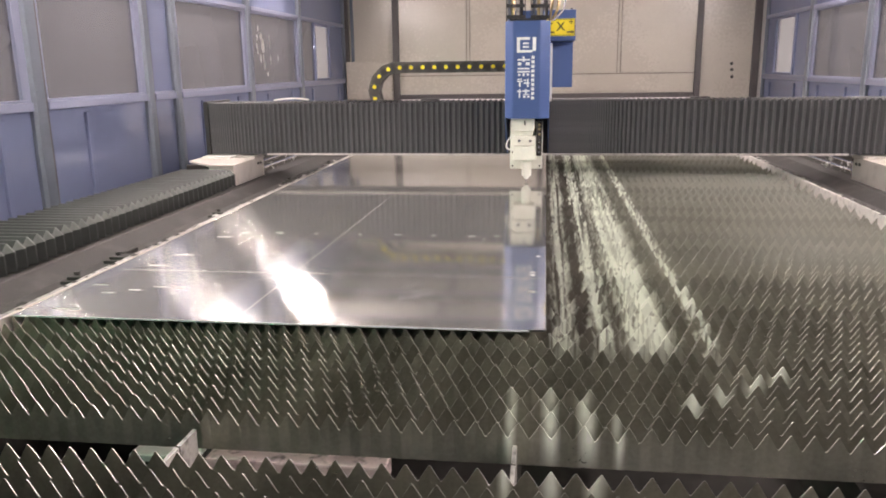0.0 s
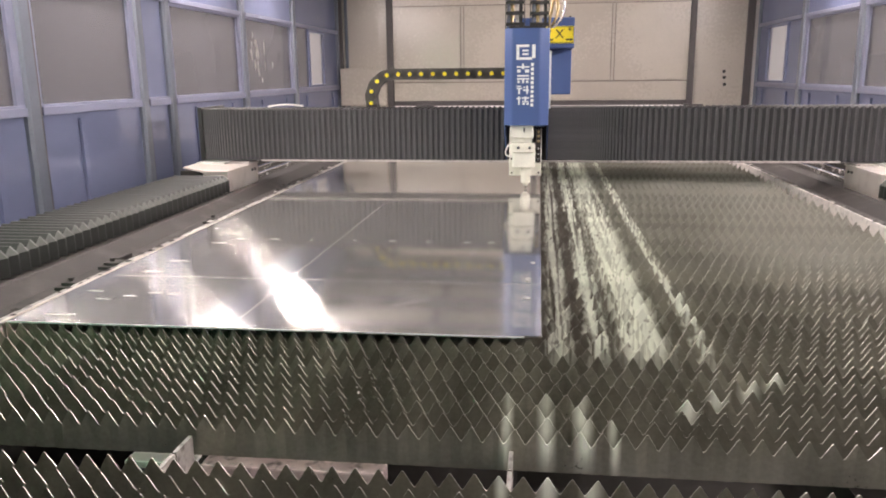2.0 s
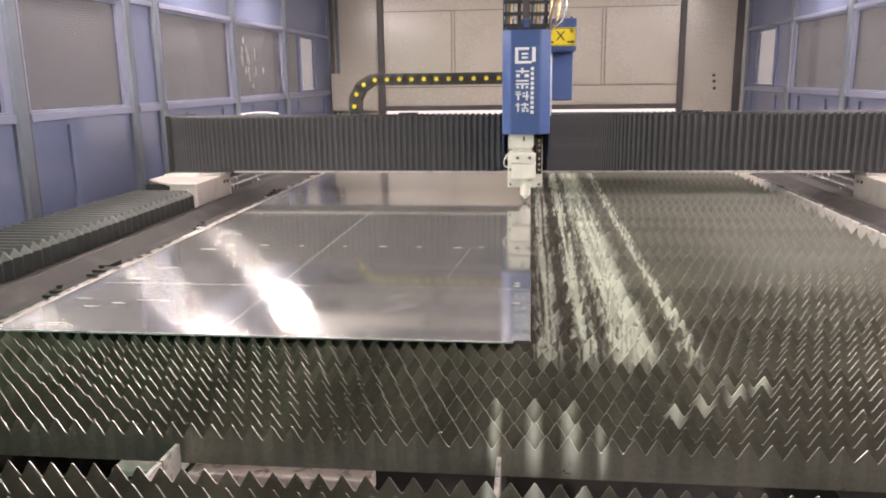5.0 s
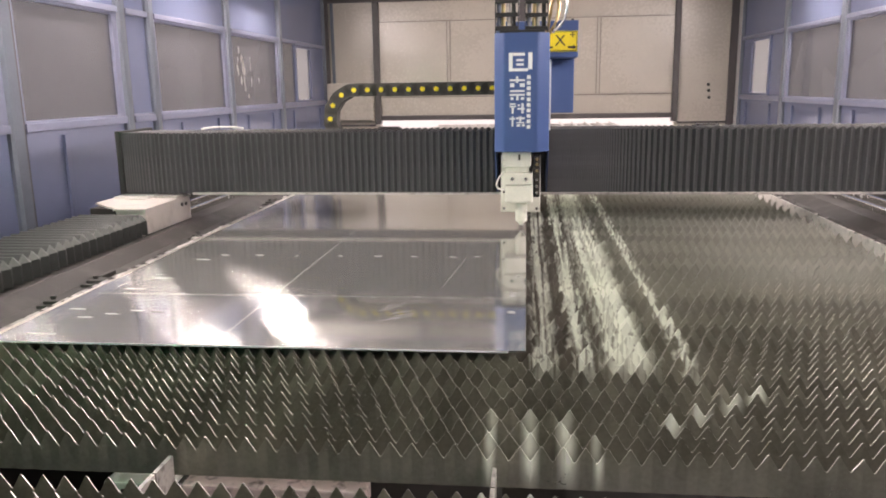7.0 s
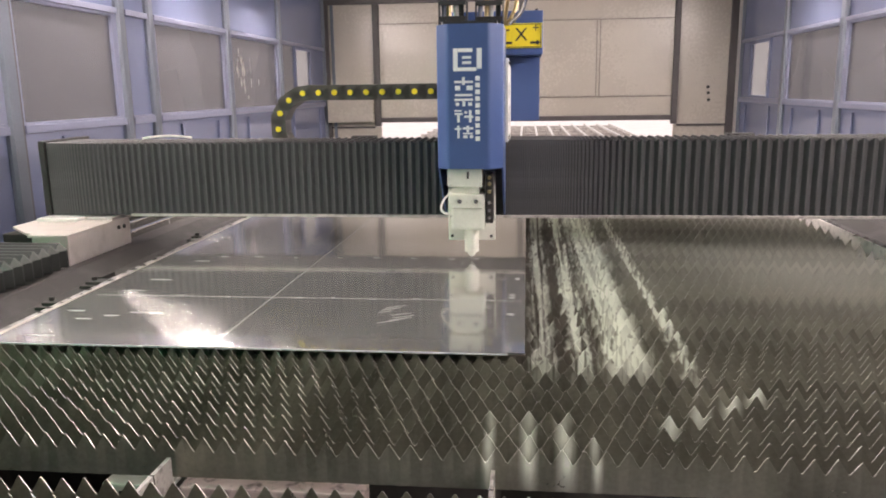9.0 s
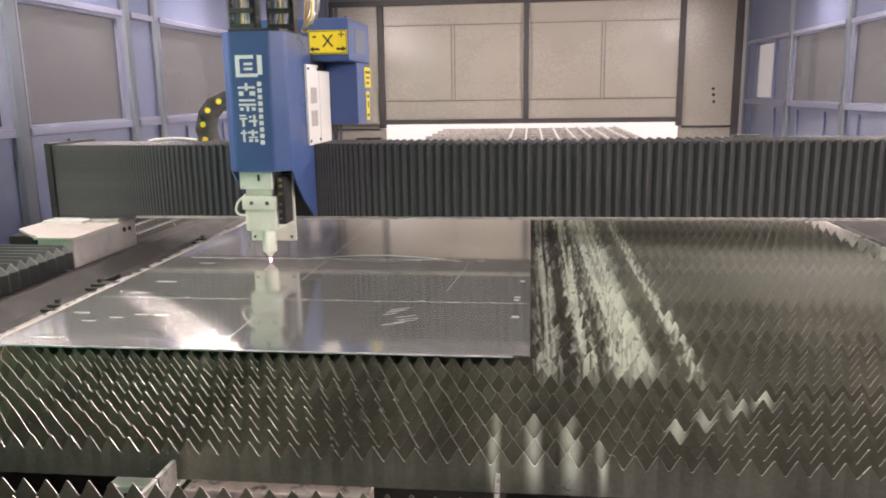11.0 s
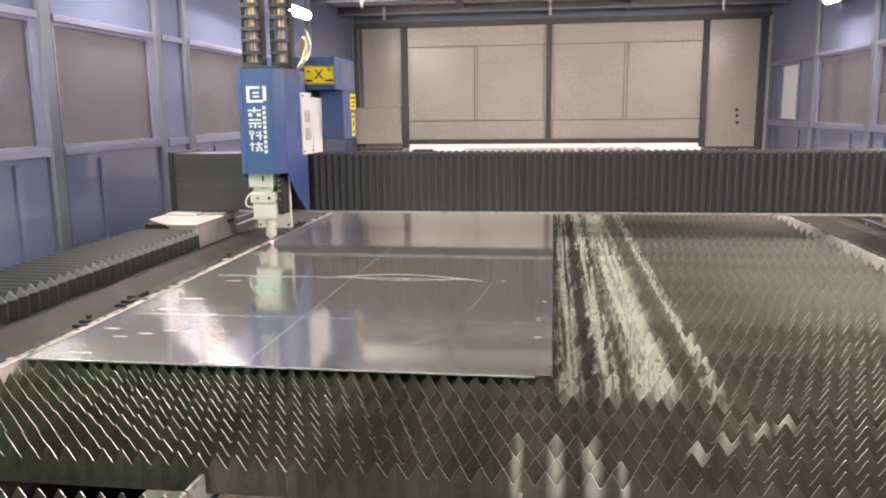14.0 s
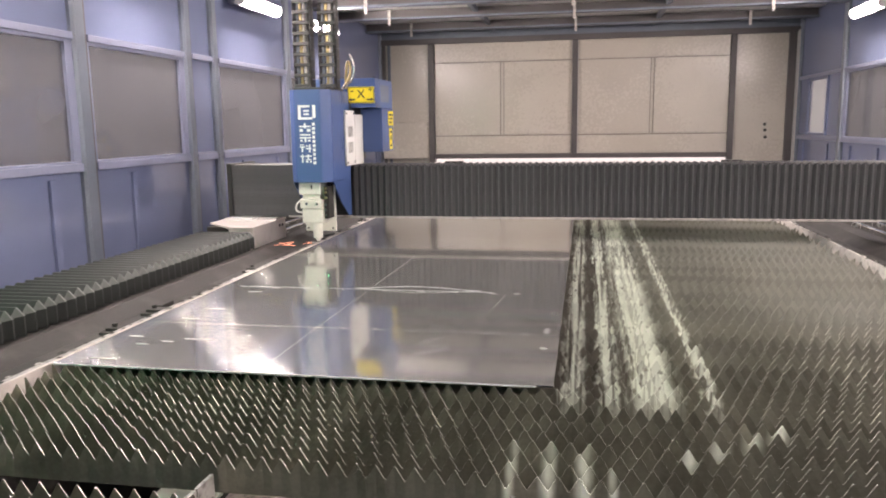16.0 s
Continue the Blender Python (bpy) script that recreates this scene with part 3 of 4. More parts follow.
        b("top_strip", x0 + 0.01, x1 - 0.01, 2.148, 2.33, -0.005, 0.0035, M_BEIGE, 0.002)
    cab = thing("control_cabinet", "pale cream wall cabinet on the end wall", "cabinet", at=(-0.61, WB, 1.12))
    part("body", slab(-0.262, 0.235, -0.10, -0.02, 0.0, 0.395, 0.004), M_BEIGE, cab)
    part("door", slab(-0.255, 0.228, -0.112, -0.101, 0.008, 0.388, 0.003), M_BEIGE, cab)
    for i, z in enumerate((1.445, 1.385, 1.315)):
        bm = bmesh.new()
        rod(bm, (3.10 + 0.006 * i, WB - 0.006, z), 0.016, 0.012, "y", 12)
        tagged(part("panel_button", bm, M_BLACK), "small black round button on the cream panel", "button", "panel buttons")


back_wall()


# unseen wall, added to keep hall light off the slat fronts
def front_wall():
    w = thing("wall_south", "plain blue steel end wall, unseen, added to shut out hall light", "wall")
    tagged(w, kind="structure")
    for k in range(4):
        x0 = WL + 0.06 + k * 1.06
        part("panel", slab(x0, x0 + 0.98, FRONT - 0.05, FRONT - 0.02, 0.0, ZC), M_PANEL, w)
        part("post", slab(x0 + 0.981, x0 + 1.059, FRONT - 0.06, FRONT + 0.02, 0.0, ZC, 0.004), M_POST, w)
    part("post", slab(WL - 0.06, WL + 0.059, FRONT - 0.06, FRONT - 0.001, 0.0, ZC), M_POST, w)


front_wall()


def roof():
    bm = slab(WL - 0.06, WR + 0.06, FRONT, WB + 0.05, ZC + 0.001, ZC + 0.05)
    setting("ceiling", bm, M_CEIL, "pale grey panelled enclosure roof", "ceiling")
    for y in (0.6, 1.9, 3.2, 4.5, 5.25, 6.15):
        t = thing("roof_beam", "dark steel roof beam with short hangers", "beam", "roof beams", (0, y, ZC))
        tagged(t, kind="structure")
        part("flange", slab(WL + 0.0, WR - 0.0, -0.05, 0.05, -0.085, -0.07, 0.002), M_POST, t)
        part("web", slab(WL + 0.0, WR - 0.0, -0.006, 0.006, -0.069, -0.001), M_DARKFRAME, t)
        for x in (-0.42, 1.205, 2.80):
            part("hanger", slab(x - 0.012, x + 0.012, -0.062, -0.0505, -0.14, -0.002), M_LIGHTSTEEL, t)
    for x in (0.35, 1.98):
        setting("roof_rail", slab(x - 0.02, x + 0.02, FRONT, WB - 0.06, ZC - 0.045, ZC - 0.002, 0.003), M_POST, "slim steel roof rail", "rail")


roof()


def wall_lamp(x, y, side):
    l = thing("wall_lamp", "short lit white tube lamp high on the blue wall", "lamp", "wall lamps", (x, y, 2.27))
    part("bracket", slab(0.0 if side > 0 else -0.085, 0.085 if side > 0 else 0.0, -0.24, 0.24, -0.02, 0.02, 0.004), M_RAIL, l)
    # the tray and the round diffuser lean down into the room
    lean = radians(-24)
    turn = lambda u, v: (side * (0.10 + u * math.cos(lean) - v * math.sin(lean)), u * math.sin(lean) + v * math.cos(lean))
    tray = [(-0.012, -0.040), (0.030, -0.040), (0.030, -0.0365), (0.012, -0.036), (0.012, 0.036), (0.030, 0.0365), (0.030, 0.040), (-0.012, 0.040)]
    part("tray", prism([turn(u, v) for u, v in tray], "y", -0.30, 0.30), M_WHITE, l, "white lamp tray")
    bow = [turn(0.0125 + 0.032 * math.cos(radians(a)), 0.032 * math.sin(radians(a))) for a in range(-90, 91, 15)]
    part("diffuser", prism(bow, "y", -0.28, 0.28), M_LAMP, l, "glowing white half-round diffuser")
    for y0 in (-0.295, 0.281):
        cap = [turn(0.0125 + 0.036 * math.cos(radians(a)), 0.0355 * math.sin(radians(a))) for a in range(-90, 91, 30)]
        part("end_cap", prism(cap, "y", y0, y0 + 0.014), M_WHITE, l)
    return l


for y in (0.67, 1.95, 3.23, 4.50):
    wall_lamp(WL, y, 1)
    wall_lamp(WR, y, -1)
# two unseen lamps, added near the front to brighten the slats
wall_lamp(WR, -0.81, -1)
wall_lamp(WR, -2.1, -1)


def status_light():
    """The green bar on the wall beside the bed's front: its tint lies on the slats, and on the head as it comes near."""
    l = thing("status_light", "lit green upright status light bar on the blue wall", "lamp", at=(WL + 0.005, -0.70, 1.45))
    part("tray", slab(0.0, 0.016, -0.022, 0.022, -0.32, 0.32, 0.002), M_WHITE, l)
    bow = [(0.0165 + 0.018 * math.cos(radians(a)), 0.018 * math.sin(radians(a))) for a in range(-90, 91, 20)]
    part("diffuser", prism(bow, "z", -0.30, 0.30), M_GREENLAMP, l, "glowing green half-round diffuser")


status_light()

# ---- machine bed ----
Z_TIP = 0.895
PITCH = 0.0351
X_TOOTH = 1.2045   # a tooth's tip on every second slat; the slats between stand half a tooth over
X0, X1 = -0.01, 2.462


def bed_base():
    for side in (-1, 1):
        t = thing("side_beam", "long dark oily steel machine bed beam", "machine bed", "bed side beams")

        def pl(n, a, b, z0, z1, m, bevel=0.0, y0=-1.0, y1=5.6, label=""):
            xa, xb = sorted((1.226 + side * (1.226 - a), 1.226 + side * (1.226 - b)))
            return part(n, slab(xa, xb, y0, y1, z0, z1, bevel), m, t, label)

        pl("foot", -0.66, -0.12, 0.0, 0.80, M_BED)
        pl("chip_guard", -0.17, -0.075, 0.801, 0.86, M_BED, 0.006)
        prof = [(-0.30, 0.801), (-0.171, 0.801), (-0.171, 0.852), (-0.255, 0.885), (-0.30, 0.885)]
        pts = [(1.226 + side * (1.226 - px), pz) for px, pz in prof]
        part("slope_cover", prism(pts, "y", -1.0, 5.6), M_BED, t, "dusty sloped rail cover")
        pl("rail_bed", -0.60, -0.301, 0.801, 0.868, M_BED)
        for xr in (-0.52, -0.40):
            pl("guide_rail", xr - 0.012, xr + 0.012, 0.8685, 0.895, M_CHROME, 0.003)
        pl("outer_cover", -0.66, -0.605, 0.801, 0.90, M_BED, 0.004)


bed_base()


def side_comb(x_a, x_b, label, top=0.893, coat=M_BLOCK, lip=M_COMB):
    """The pale plate along the bed's edge into which the slats drop, scarred by slag."""
    rng = random.Random(5 if x_a < 1 else 6)
    t = thing("edge_comb", label, "comb plate", "edge combs")
    part("plate", slab(x_a, x_a + 0.006, -0.47, 5.5, 0.70, top), coat, t)
    lo, hi = sorted((x_a + (0.0061 if x_b > x_a else -0.0001), x_b))
    part("flange", slab(lo, hi, -0.47, 5.5, top - 0.007, top - 0.0005, 0.001), lip, t)
    for i in range(120):
        y = -0.44 + i * 0.0495 + rng.uniform(-0.008, 0.008)
        s = rng.uniform(0.005, 0.015)
        bm = bmesh.new()
        bmesh.ops.create_icosphere(bm, subdivisions=1, radius=s)
        for v in bm.verts:
            v.co = Vector((v.co.x * rng.uniform(0.7, 1.5), v.co.y * rng.uniform(0.8, 1.8), abs(v.co.z) * 0.7))
        bmesh.ops.translate(bm, verts=list(bm.verts), vec=((lo + hi) / 2 + rng.uniform(-0.012, 0.012), y, top - 0.0008))
        part("slag_lump", bm, M_BED if rng.random() < 0.75 else M_LIGHTSTEEL, t)


side_comb(-0.028, -0.046, "pale scarred steel comb plate along the bed")
side_comb(2.466, 2.476, "white scarred steel comb plate along the bed", 0.907, M_PALECOMB, M_PALECOMB)

cross = thing("support_frame", "dark steel frame of thin plates under the slats", "frame")
for x in (0.115, 0.657, 1.2, 1.745, 2.29):
    part("support_plate", slab(x - 0.004, x + 0.004, -0.95, 5.4, 0.66, 0.80), M_BED, cross)
    if x > 1.5:
        continue
    for y0, y1 in ((-0.507, -0.447), (-0.572, -0.511)):
        part("plate_end", slab(x - 0.0035, x + 0.0035, y0, y1, 0.8005, 0.862), M_COMB, cross, "pale slotted plate end")
part("pan", slab(-0.02, 2.46, -0.95, 5.4, 0.25, 0.27), M_BED, cross, "dark scrap tray")
part("cross_tube", slab(0.525, 0.650, -0.438, -0.395, 0.768, 0.803, 0.004), M_WHITE, cross, "pale painted cross tube")
part("tube_hole", slab(0.556, 0.585, -0.4395, -0.4385, 0.776, 0.792, 0.0), M_BLACK, cross)
# the pink light on this tube is put into its colour
part("cross_tube", slab(0.664, 0.985, -0.438, -0.39, 0.770, 0.803, 0.004), M_PINKBAR, cross, "cross tube with its pink light painted on, specked with slag")

SLATS = thing("slat_bed", "rows of dark toothed steel cutting slats", "slat bed")


def slat_mesh(phase, rng):
    """One toothed strip of 2.5 mm steel, with worn, slightly uneven tips. It lies along x, its tips at z = 0."""
    th = 0.0009
    top = []
    x = X_TOOTH - (36 + 0.5 - phase) * PITCH
    while x < X1 + PITCH:
        worn = rng.uniform(0.0, 0.0018) + (0.005 * rng.random() if rng.random() < 0.03 else 0.0)
        tip = x + PITCH * (0.5 + rng.uniform(-0.015, 0.015))
        low = -0.0262 + rng.uniform(-0.0008, 0.0008)
        top += [(x - 0.0018, low + 0.0009), (x, low), (x + 0.0018, low + 0.0009),
                (tip - 0.0022, -worn - 0.0022), (tip - 0.0009, -worn - 0.0006), (tip + 0.0009, -worn - 0.0006), (tip + 0.0022, -worn - 0.0022)]
        x += PITCH
    top = [(min(max(px, X0), X1), pz) for px, pz in top if X0 < px < X1]
    bm = bmesh.new()
    bow = rng.uniform(-0.003, 0.003)
    ph = rng.uniform(0, 6)
    lean = rng.uniform(-0.10, 0.10)
    rows = []
    for px, pz in top:
        dy = bow * math.sin(px * 2.1 + ph) + lean * pz * 0.4
        a = bm.verts.new((px, dy - th, pz))
        b = bm.verts.new((px, dy + th, pz))
        c = bm.verts.new((px, dy - th, -0.074))
        d = bm.verts.new((px, dy + th, -0.074))
        rows.append((a, b, c, d))
    for (a, b, c, d), (e, f, g, h) in zip(rows, rows[1:]):
        bm.faces.new((a, e, f, b)).material_index = 1
        bm.faces.new((c, g, e, a))
        bm.faces.new((b, f, h, d))
        bm.faces.new((d, h, g, c))
    a, b, c, d = rows[0]
    bm.faces.new((a, b, d, c))
    a, b, c, d = rows[-1]
    bm.faces.new((a, c, d, b))
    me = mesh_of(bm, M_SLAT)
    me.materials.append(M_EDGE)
    return me


rng_slat = random.Random(3)
slat_kinds = [slat_mesh(0.5 * (i % 2) + rng_slat.uniform(-0.02, 0.02), rng_slat) for i in range(12)]
ys = [(-0.433 + 0.0487 * i, i % 2) for i in range(120)] + [(-0.581 - 0.0487 * i, (i + 1) % 2) for i in range(8)]
for y, half in ys:
    kind = half + 2 * rng_slat.randrange(6)
    worn_down = 0.011 * rng_slat.random() if y > 0.3 and rng_slat.random() < 0.45 else 0.0005 * rng_slat.random()
    slip = rng_slat.choice((-0.006, 0.004, 0.009)) if y > 0.1 and rng_slat.random() < 0.25 else 0.0
    shared("slat", slat_kinds[kind], SLATS, pose(slip, y + rng_slat.uniform(-0.002, 0.002), Z_TIP - worn_down))


# ---- the sheet being cut ----
def steel_sheet():
    t = thing("steel_sheet", "large bright rolled stainless sheet lying on the slats", "metal sheet")
    pts = [(0.0, 0.0), (1.213, 0.0), (1.213, 0.006), (1.25, 0.006), (1.25, 3.9), (0.0, 3.9)]
    part("plate", prism(pts, "z", Z_TIP + 0.0005, 0.9, 0.0012), M_SHEET, t)
    # the lit line along the front edge, painted as a white strip
    part("lit_edge", slab(0.001, 1.212, -0.0010, -0.0002, 0.8962, 0.8996), M_PRINT, t, "sheared front edge painted white for its lit line")
    zs = 0.9002
    part("scribed_line", slab(0.035, 1.24, 0.418, 0.4192, zs, zs + 0.0004), M_MARK, t, "fine pale scribed line")
    for x0, y0, x1, y1 in ((0.545, 0.05, 0.568, 1.66), (1.012, 0.53, 1.05, 0.92)):
        w = 0.0004 if x0 == 0.545 else 0.00025
        pts = [(x0 - w, y0), (x0 + w, y0), (x1 + w, y1), (x1 - w, y1)]
        part("scribed_line", prism(pts, "z", zs, zs + 0.0004), M_MARK, t, "fine pale scribed line")
    rng = random.Random(8)
    marks = [(0.13 + 0.055 * i, 0.19 + 0.012 * (i % 3) + 0.02 * i, 0.022, 0.005) for i in range(4)]
    marks += [(0.10, 0.055, 0.05, 0.006), (0.07, 0.26, 0.03, 0.006), (0.12, 0.47, 0.03, 0.005), (0.14, 0.60, 0.04, 0.005), (0.16, 0.86, 0.03, 0.005)]
    marks += [(1.213, 0.45, 0.010, 0.008), (1.214, 0.478, 0.010, 0.008), (1.212, 0.292, 0.014, 0.010), (1.226, 0.663, 0.008, 0.008)]
    marks += [(0.30 + 0.11 * i + rng.uniform(-0.03, 0.03), 0.421 + rng.uniform(-0.006, 0.006), rng.uniform(0.006, 0.02), 0.004) for i in range(9)]
    marks += [(0.20 + 0.13 * i + rng.uniform(-0.03, 0.03), 0.932 + rng.uniform(-0.006, 0.006), rng.uniform(0.006, 0.02), 0.005) for i in range(8)]
    for x, y, w, h in marks:
        n = 9
        pts = [(x + w * math.cos(6.2832 * i / n) * rng.uniform(0.7, 1.1), y + h * math.sin(6.2832 * i / n) * rng.uniform(0.6, 1.1)) for i in range(n)]
        part("weld_smear", prism(pts, "z", zs, zs + 0.0005), M_MARK, t, "pale smeared spot")
    for i in range(7):
        x, y = 0.885 + rng.uniform(-0.02, 0.05), 0.20 + 0.022 * i
        l = rng.uniform(0.03, 0.07)
        pts = [(x, y), (x + l, y + l * 0.55), (x + l, y + l * 0.55 + 0.002), (x, y + 0.003)]
        part("scratch", prism(pts, "z", zs, zs + 0.0004), M_MARK, t, "pale chalky scratch")
    return t


steel_sheet()


def clamp(x, y, big):
    t = thing("edge_clamp", "small dark steel edge clamp beside the sheet", "clamp", "edge clamps", (x, y, 0.86))
    part("foot", slab(-0.03, 0.025, -0.04, 0.04, 0.0005, 0.010, 0.002), M_BED, t)
    part("arm", slab(-0.018, 0.05, -0.025, 0.025, 0.0105, 0.020, 0.003), M_BED, t)
    if big:
        part("rod", slab(-0.025, -0.008, 0.052, 0.14, 0.0, 0.016, 0.005), M_BED, t)
    bm = bmesh.new()
    rod(bm, (0.0, 0.0, 0.0255), 0.008, 0.010, "z", 6)
    part("bolt", bm, M_BED, t)


for x, y, big in ((-0.105, 0.42, False), (-0.115, 0.66, True), (-0.105, 1.42, False), (-0.11, 2.35, True), (-0.105, 3.1, False)):
    clamp(x, y, big)

# ---- moving machine ----
# Every moving thing is built about the cutting point: x across and y along the bed, z from the floor.
X_LEFT, X_RIGHT = -0.585, 3.06
BF = 0.262   # front of the beam behind the cutting point
GANTRY = thing("gantry", "black bridge beam across the bed on white carriages", "gantry")
part("beam", slab(X_LEFT + 0.01, X_RIGHT - 0.01, BF + 0.016, BF + 0.30, 1.012, 1.268, 0.004), M_BLACK, GANTRY)
part("bottom_strip", slab(X_LEFT + 0.33, X_RIGHT - 0.33, BF + 0.0, BF + 0.022, 1.0, 1.0095, 0.001), M_LIGHTSTEEL, GANTRY, "pale steel strip under the beam")
for xa, xb in ((X_LEFT - 0.012, X_LEFT + 0.012), (X_RIGHT - 0.012, X_RIGHT + 0.012)):
    part("end_plate", slab(xa, xb, BF - 0.006, BF + 0.31, 1.003, 1.288, 0.003), M_BLACK, GANTRY, "flat black end plate")
part("chain_tray", slab(-0.3, 2.2, BF + 0.32, BF + 0.46, 1.15, 1.17, 0.002), M_BLACK, GANTRY)
part("tray_bracket", slab(1.0, 1.3, BF + 0.301, BF + 0.319, 1.05, 1.25, 0.002), M_BLACK, GANTRY)
for side in (-1, 1):
    g = lambda a: a if side < 0 else 2.475 - a

    def cb(n, a, b, y0, y1, z0, z1, m, bevel=0.003, label=""):
        xa, xb = sorted((g(a), g(b)))
        return part(n, slab(xa, xb, y0, y1, z0, z1, bevel), m, GANTRY, label)

    cb("carriage_cover", -0.45, -0.316, -0.06, 0.36, 0.866, 0.978, M_BLOCK, 0.004, "white carriage cover")
    pts = [(g(px), py) for px, py in ((-0.458, -0.07), (-0.312, -0.07), (-0.312, 0.365), (-0.63, 0.365), (-0.63, 0.10), (-0.50, -0.02), (-0.458, -0.04))]
    part("carriage_top", prism(pts, "z", 0.9785, 0.987, 0.0015), M_BLOCK, GANTRY, "white carriage top plate")
    cb("carriage_shim", -0.60, -0.44, 0.20, 0.50, 0.9875, 0.9995, M_WHITE, 0.002)
    cb("carriage_shim", -0.43, -0.32, 0.24, 0.50, 0.9875, 0.9985, M_LIGHTSTEEL, 0.002)
    cb("side_skirt", -0.60, -0.4505, 0.0, 0.34, 0.902, 0.978, M_BED, 0.003)
    for y, z in ((0.27, 0.955), (0.31, 0.953)):
        bm = bmesh.new()
        rod(bm, (g(-0.3145), y, z), 0.008, 0.008, "x", 10)
        part("bolt", bm, M_BLACK, GANTRY)
for xa, xb in ((0.56, 0.66), (2.0, 2.1)):
    part("chain_stop", slab(xa, xb, BF + 0.24, BF + 0.28, 1.2685, 1.284, 0.004), M_BLACK, GANTRY, "black chain stop")
# cable lying on the beam
tube("loose_cable", [(-0.24, BF + 0.12, 1.288), (-0.2, BF + 0.10, 1.294), (-0.12, BF + 0.12, 1.297), (-0.05, BF + 0.14, 1.289)], 0.004, M_WHITE, GANTRY, "loose white cable")


def fold_x():
    """One pleat of the beam's bellows: a solid ridge over the front and the top."""
    w = 0.017
    bm = bmesh.new()
    rows = []
    for x, o in ((-w, 0.0), (-0.0028, 0.9), (0.0028, 0.9), (w, 0.0)):
        rows.append([bm.verts.new(p) for p in ((x, BF + 0.013 - o * 0.009, 1.004), (x, BF + 0.013 - o * 0.009, 1.268 + o * 0.013), (x, BF + 0.235, 1.268 + o * 0.013))])
    for k, (a, b) in enumerate(zip(rows, rows[1:])):
        for i in range(2):
            # the narrow ridge face takes the lighter rib colour
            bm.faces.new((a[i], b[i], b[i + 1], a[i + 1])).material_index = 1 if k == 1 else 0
    for i in range(2):
        bm.faces.new((rows[3][i], rows[0][i], rows[0][i + 1], rows[3][i + 1]))
    for i in (0, 2):
        bm.faces.new((rows[0][i], rows[1][i], rows[2][i], rows[3][i]))
    bmesh.ops.recalc_face_normals(bm, faces=list(bm.faces))
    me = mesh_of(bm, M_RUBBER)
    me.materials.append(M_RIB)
    return me


def fold_y(side):
    """One pleat of a rail's bellows: a solid ridge over the inner side and the top, its lit corner painted pale."""
    w, d = 0.024, 0.024
    g = lambda a: a if side < 0 else 2.475 - a
    bm = bmesh.new()
    rows = []
    for y, o in ((-w, 0.0), (-0.0035, d), (0.0035, d), (w, 0.0)):
        c = 0.004 + o * 0.85
        path = ((-0.318 + o, 0.886), (-0.318 + o, 0.945 + o - c), (-0.318 + o - c, 0.945 + o), (-0.585, 0.945 + o), (-0.585, 0.905))
        rows.append([bm.verts.new((g(px), y, pz)) for px, pz in path])
    for k, (a, b) in enumerate(zip(rows, rows[1:])):
        for i in range(4):
            bm.faces.new((a[i], b[i], b[i + 1], a[i + 1])).material_index = 1 if i == 1 else 0
    for i in range(4):
        bm.faces.new((rows[3][i], rows[0][i], rows[0][i + 1], rows[3][i + 1]))
    for i in (0, 4):
        bm.faces.new((rows[0][i], rows[1][i], rows[2][i], rows[3][i]))
    bmesh.ops.recalc_face_normals(bm, faces=list(bm.faces))
    me = mesh_of(bm, M_YBELLOW)
    me.materials.append(M_LITCORNER)
    return me


def pleats(count, length, wide=0.043, tight=0.0085):
    """Distances of the pleats from the end where they lie packed, for a bellows of that length."""
    s = np.arange(count)
    lo, hi = -10.0, count + 10.0
    for _ in range(40):
        mid = (lo + hi) / 2
        step = tight + (wide - tight) / (1 + np.exp(-(s - mid) / 4.0))
        if step.sum() > length:
            lo = mid
        else:
            hi = mid
    step = tight + (wide - tight) / (1 + np.exp(-(s - mid) / 4.0))
    step *= length / step.sum()
    return np.cumsum(step) - step / 2


N_LEFT, N_RIGHT, N_RAIL = 66, 84, 59
FOLD = fold_x()
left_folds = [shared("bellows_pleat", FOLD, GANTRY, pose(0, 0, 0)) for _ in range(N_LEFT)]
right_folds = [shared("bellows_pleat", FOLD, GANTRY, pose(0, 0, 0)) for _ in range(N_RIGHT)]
RAIL_NEAR = -0.55
rail_covers = []
for side in (-1, 1):
    cover = thing("rail_bellows", "dusty dark pleated bellows over the guide rail", "bellows", "rail bellows")
    me = fold_y(side)
    rail_covers.append([shared("pleat", me, cover, pose(0, 0, 0)) for _ in range(N_RAIL)])


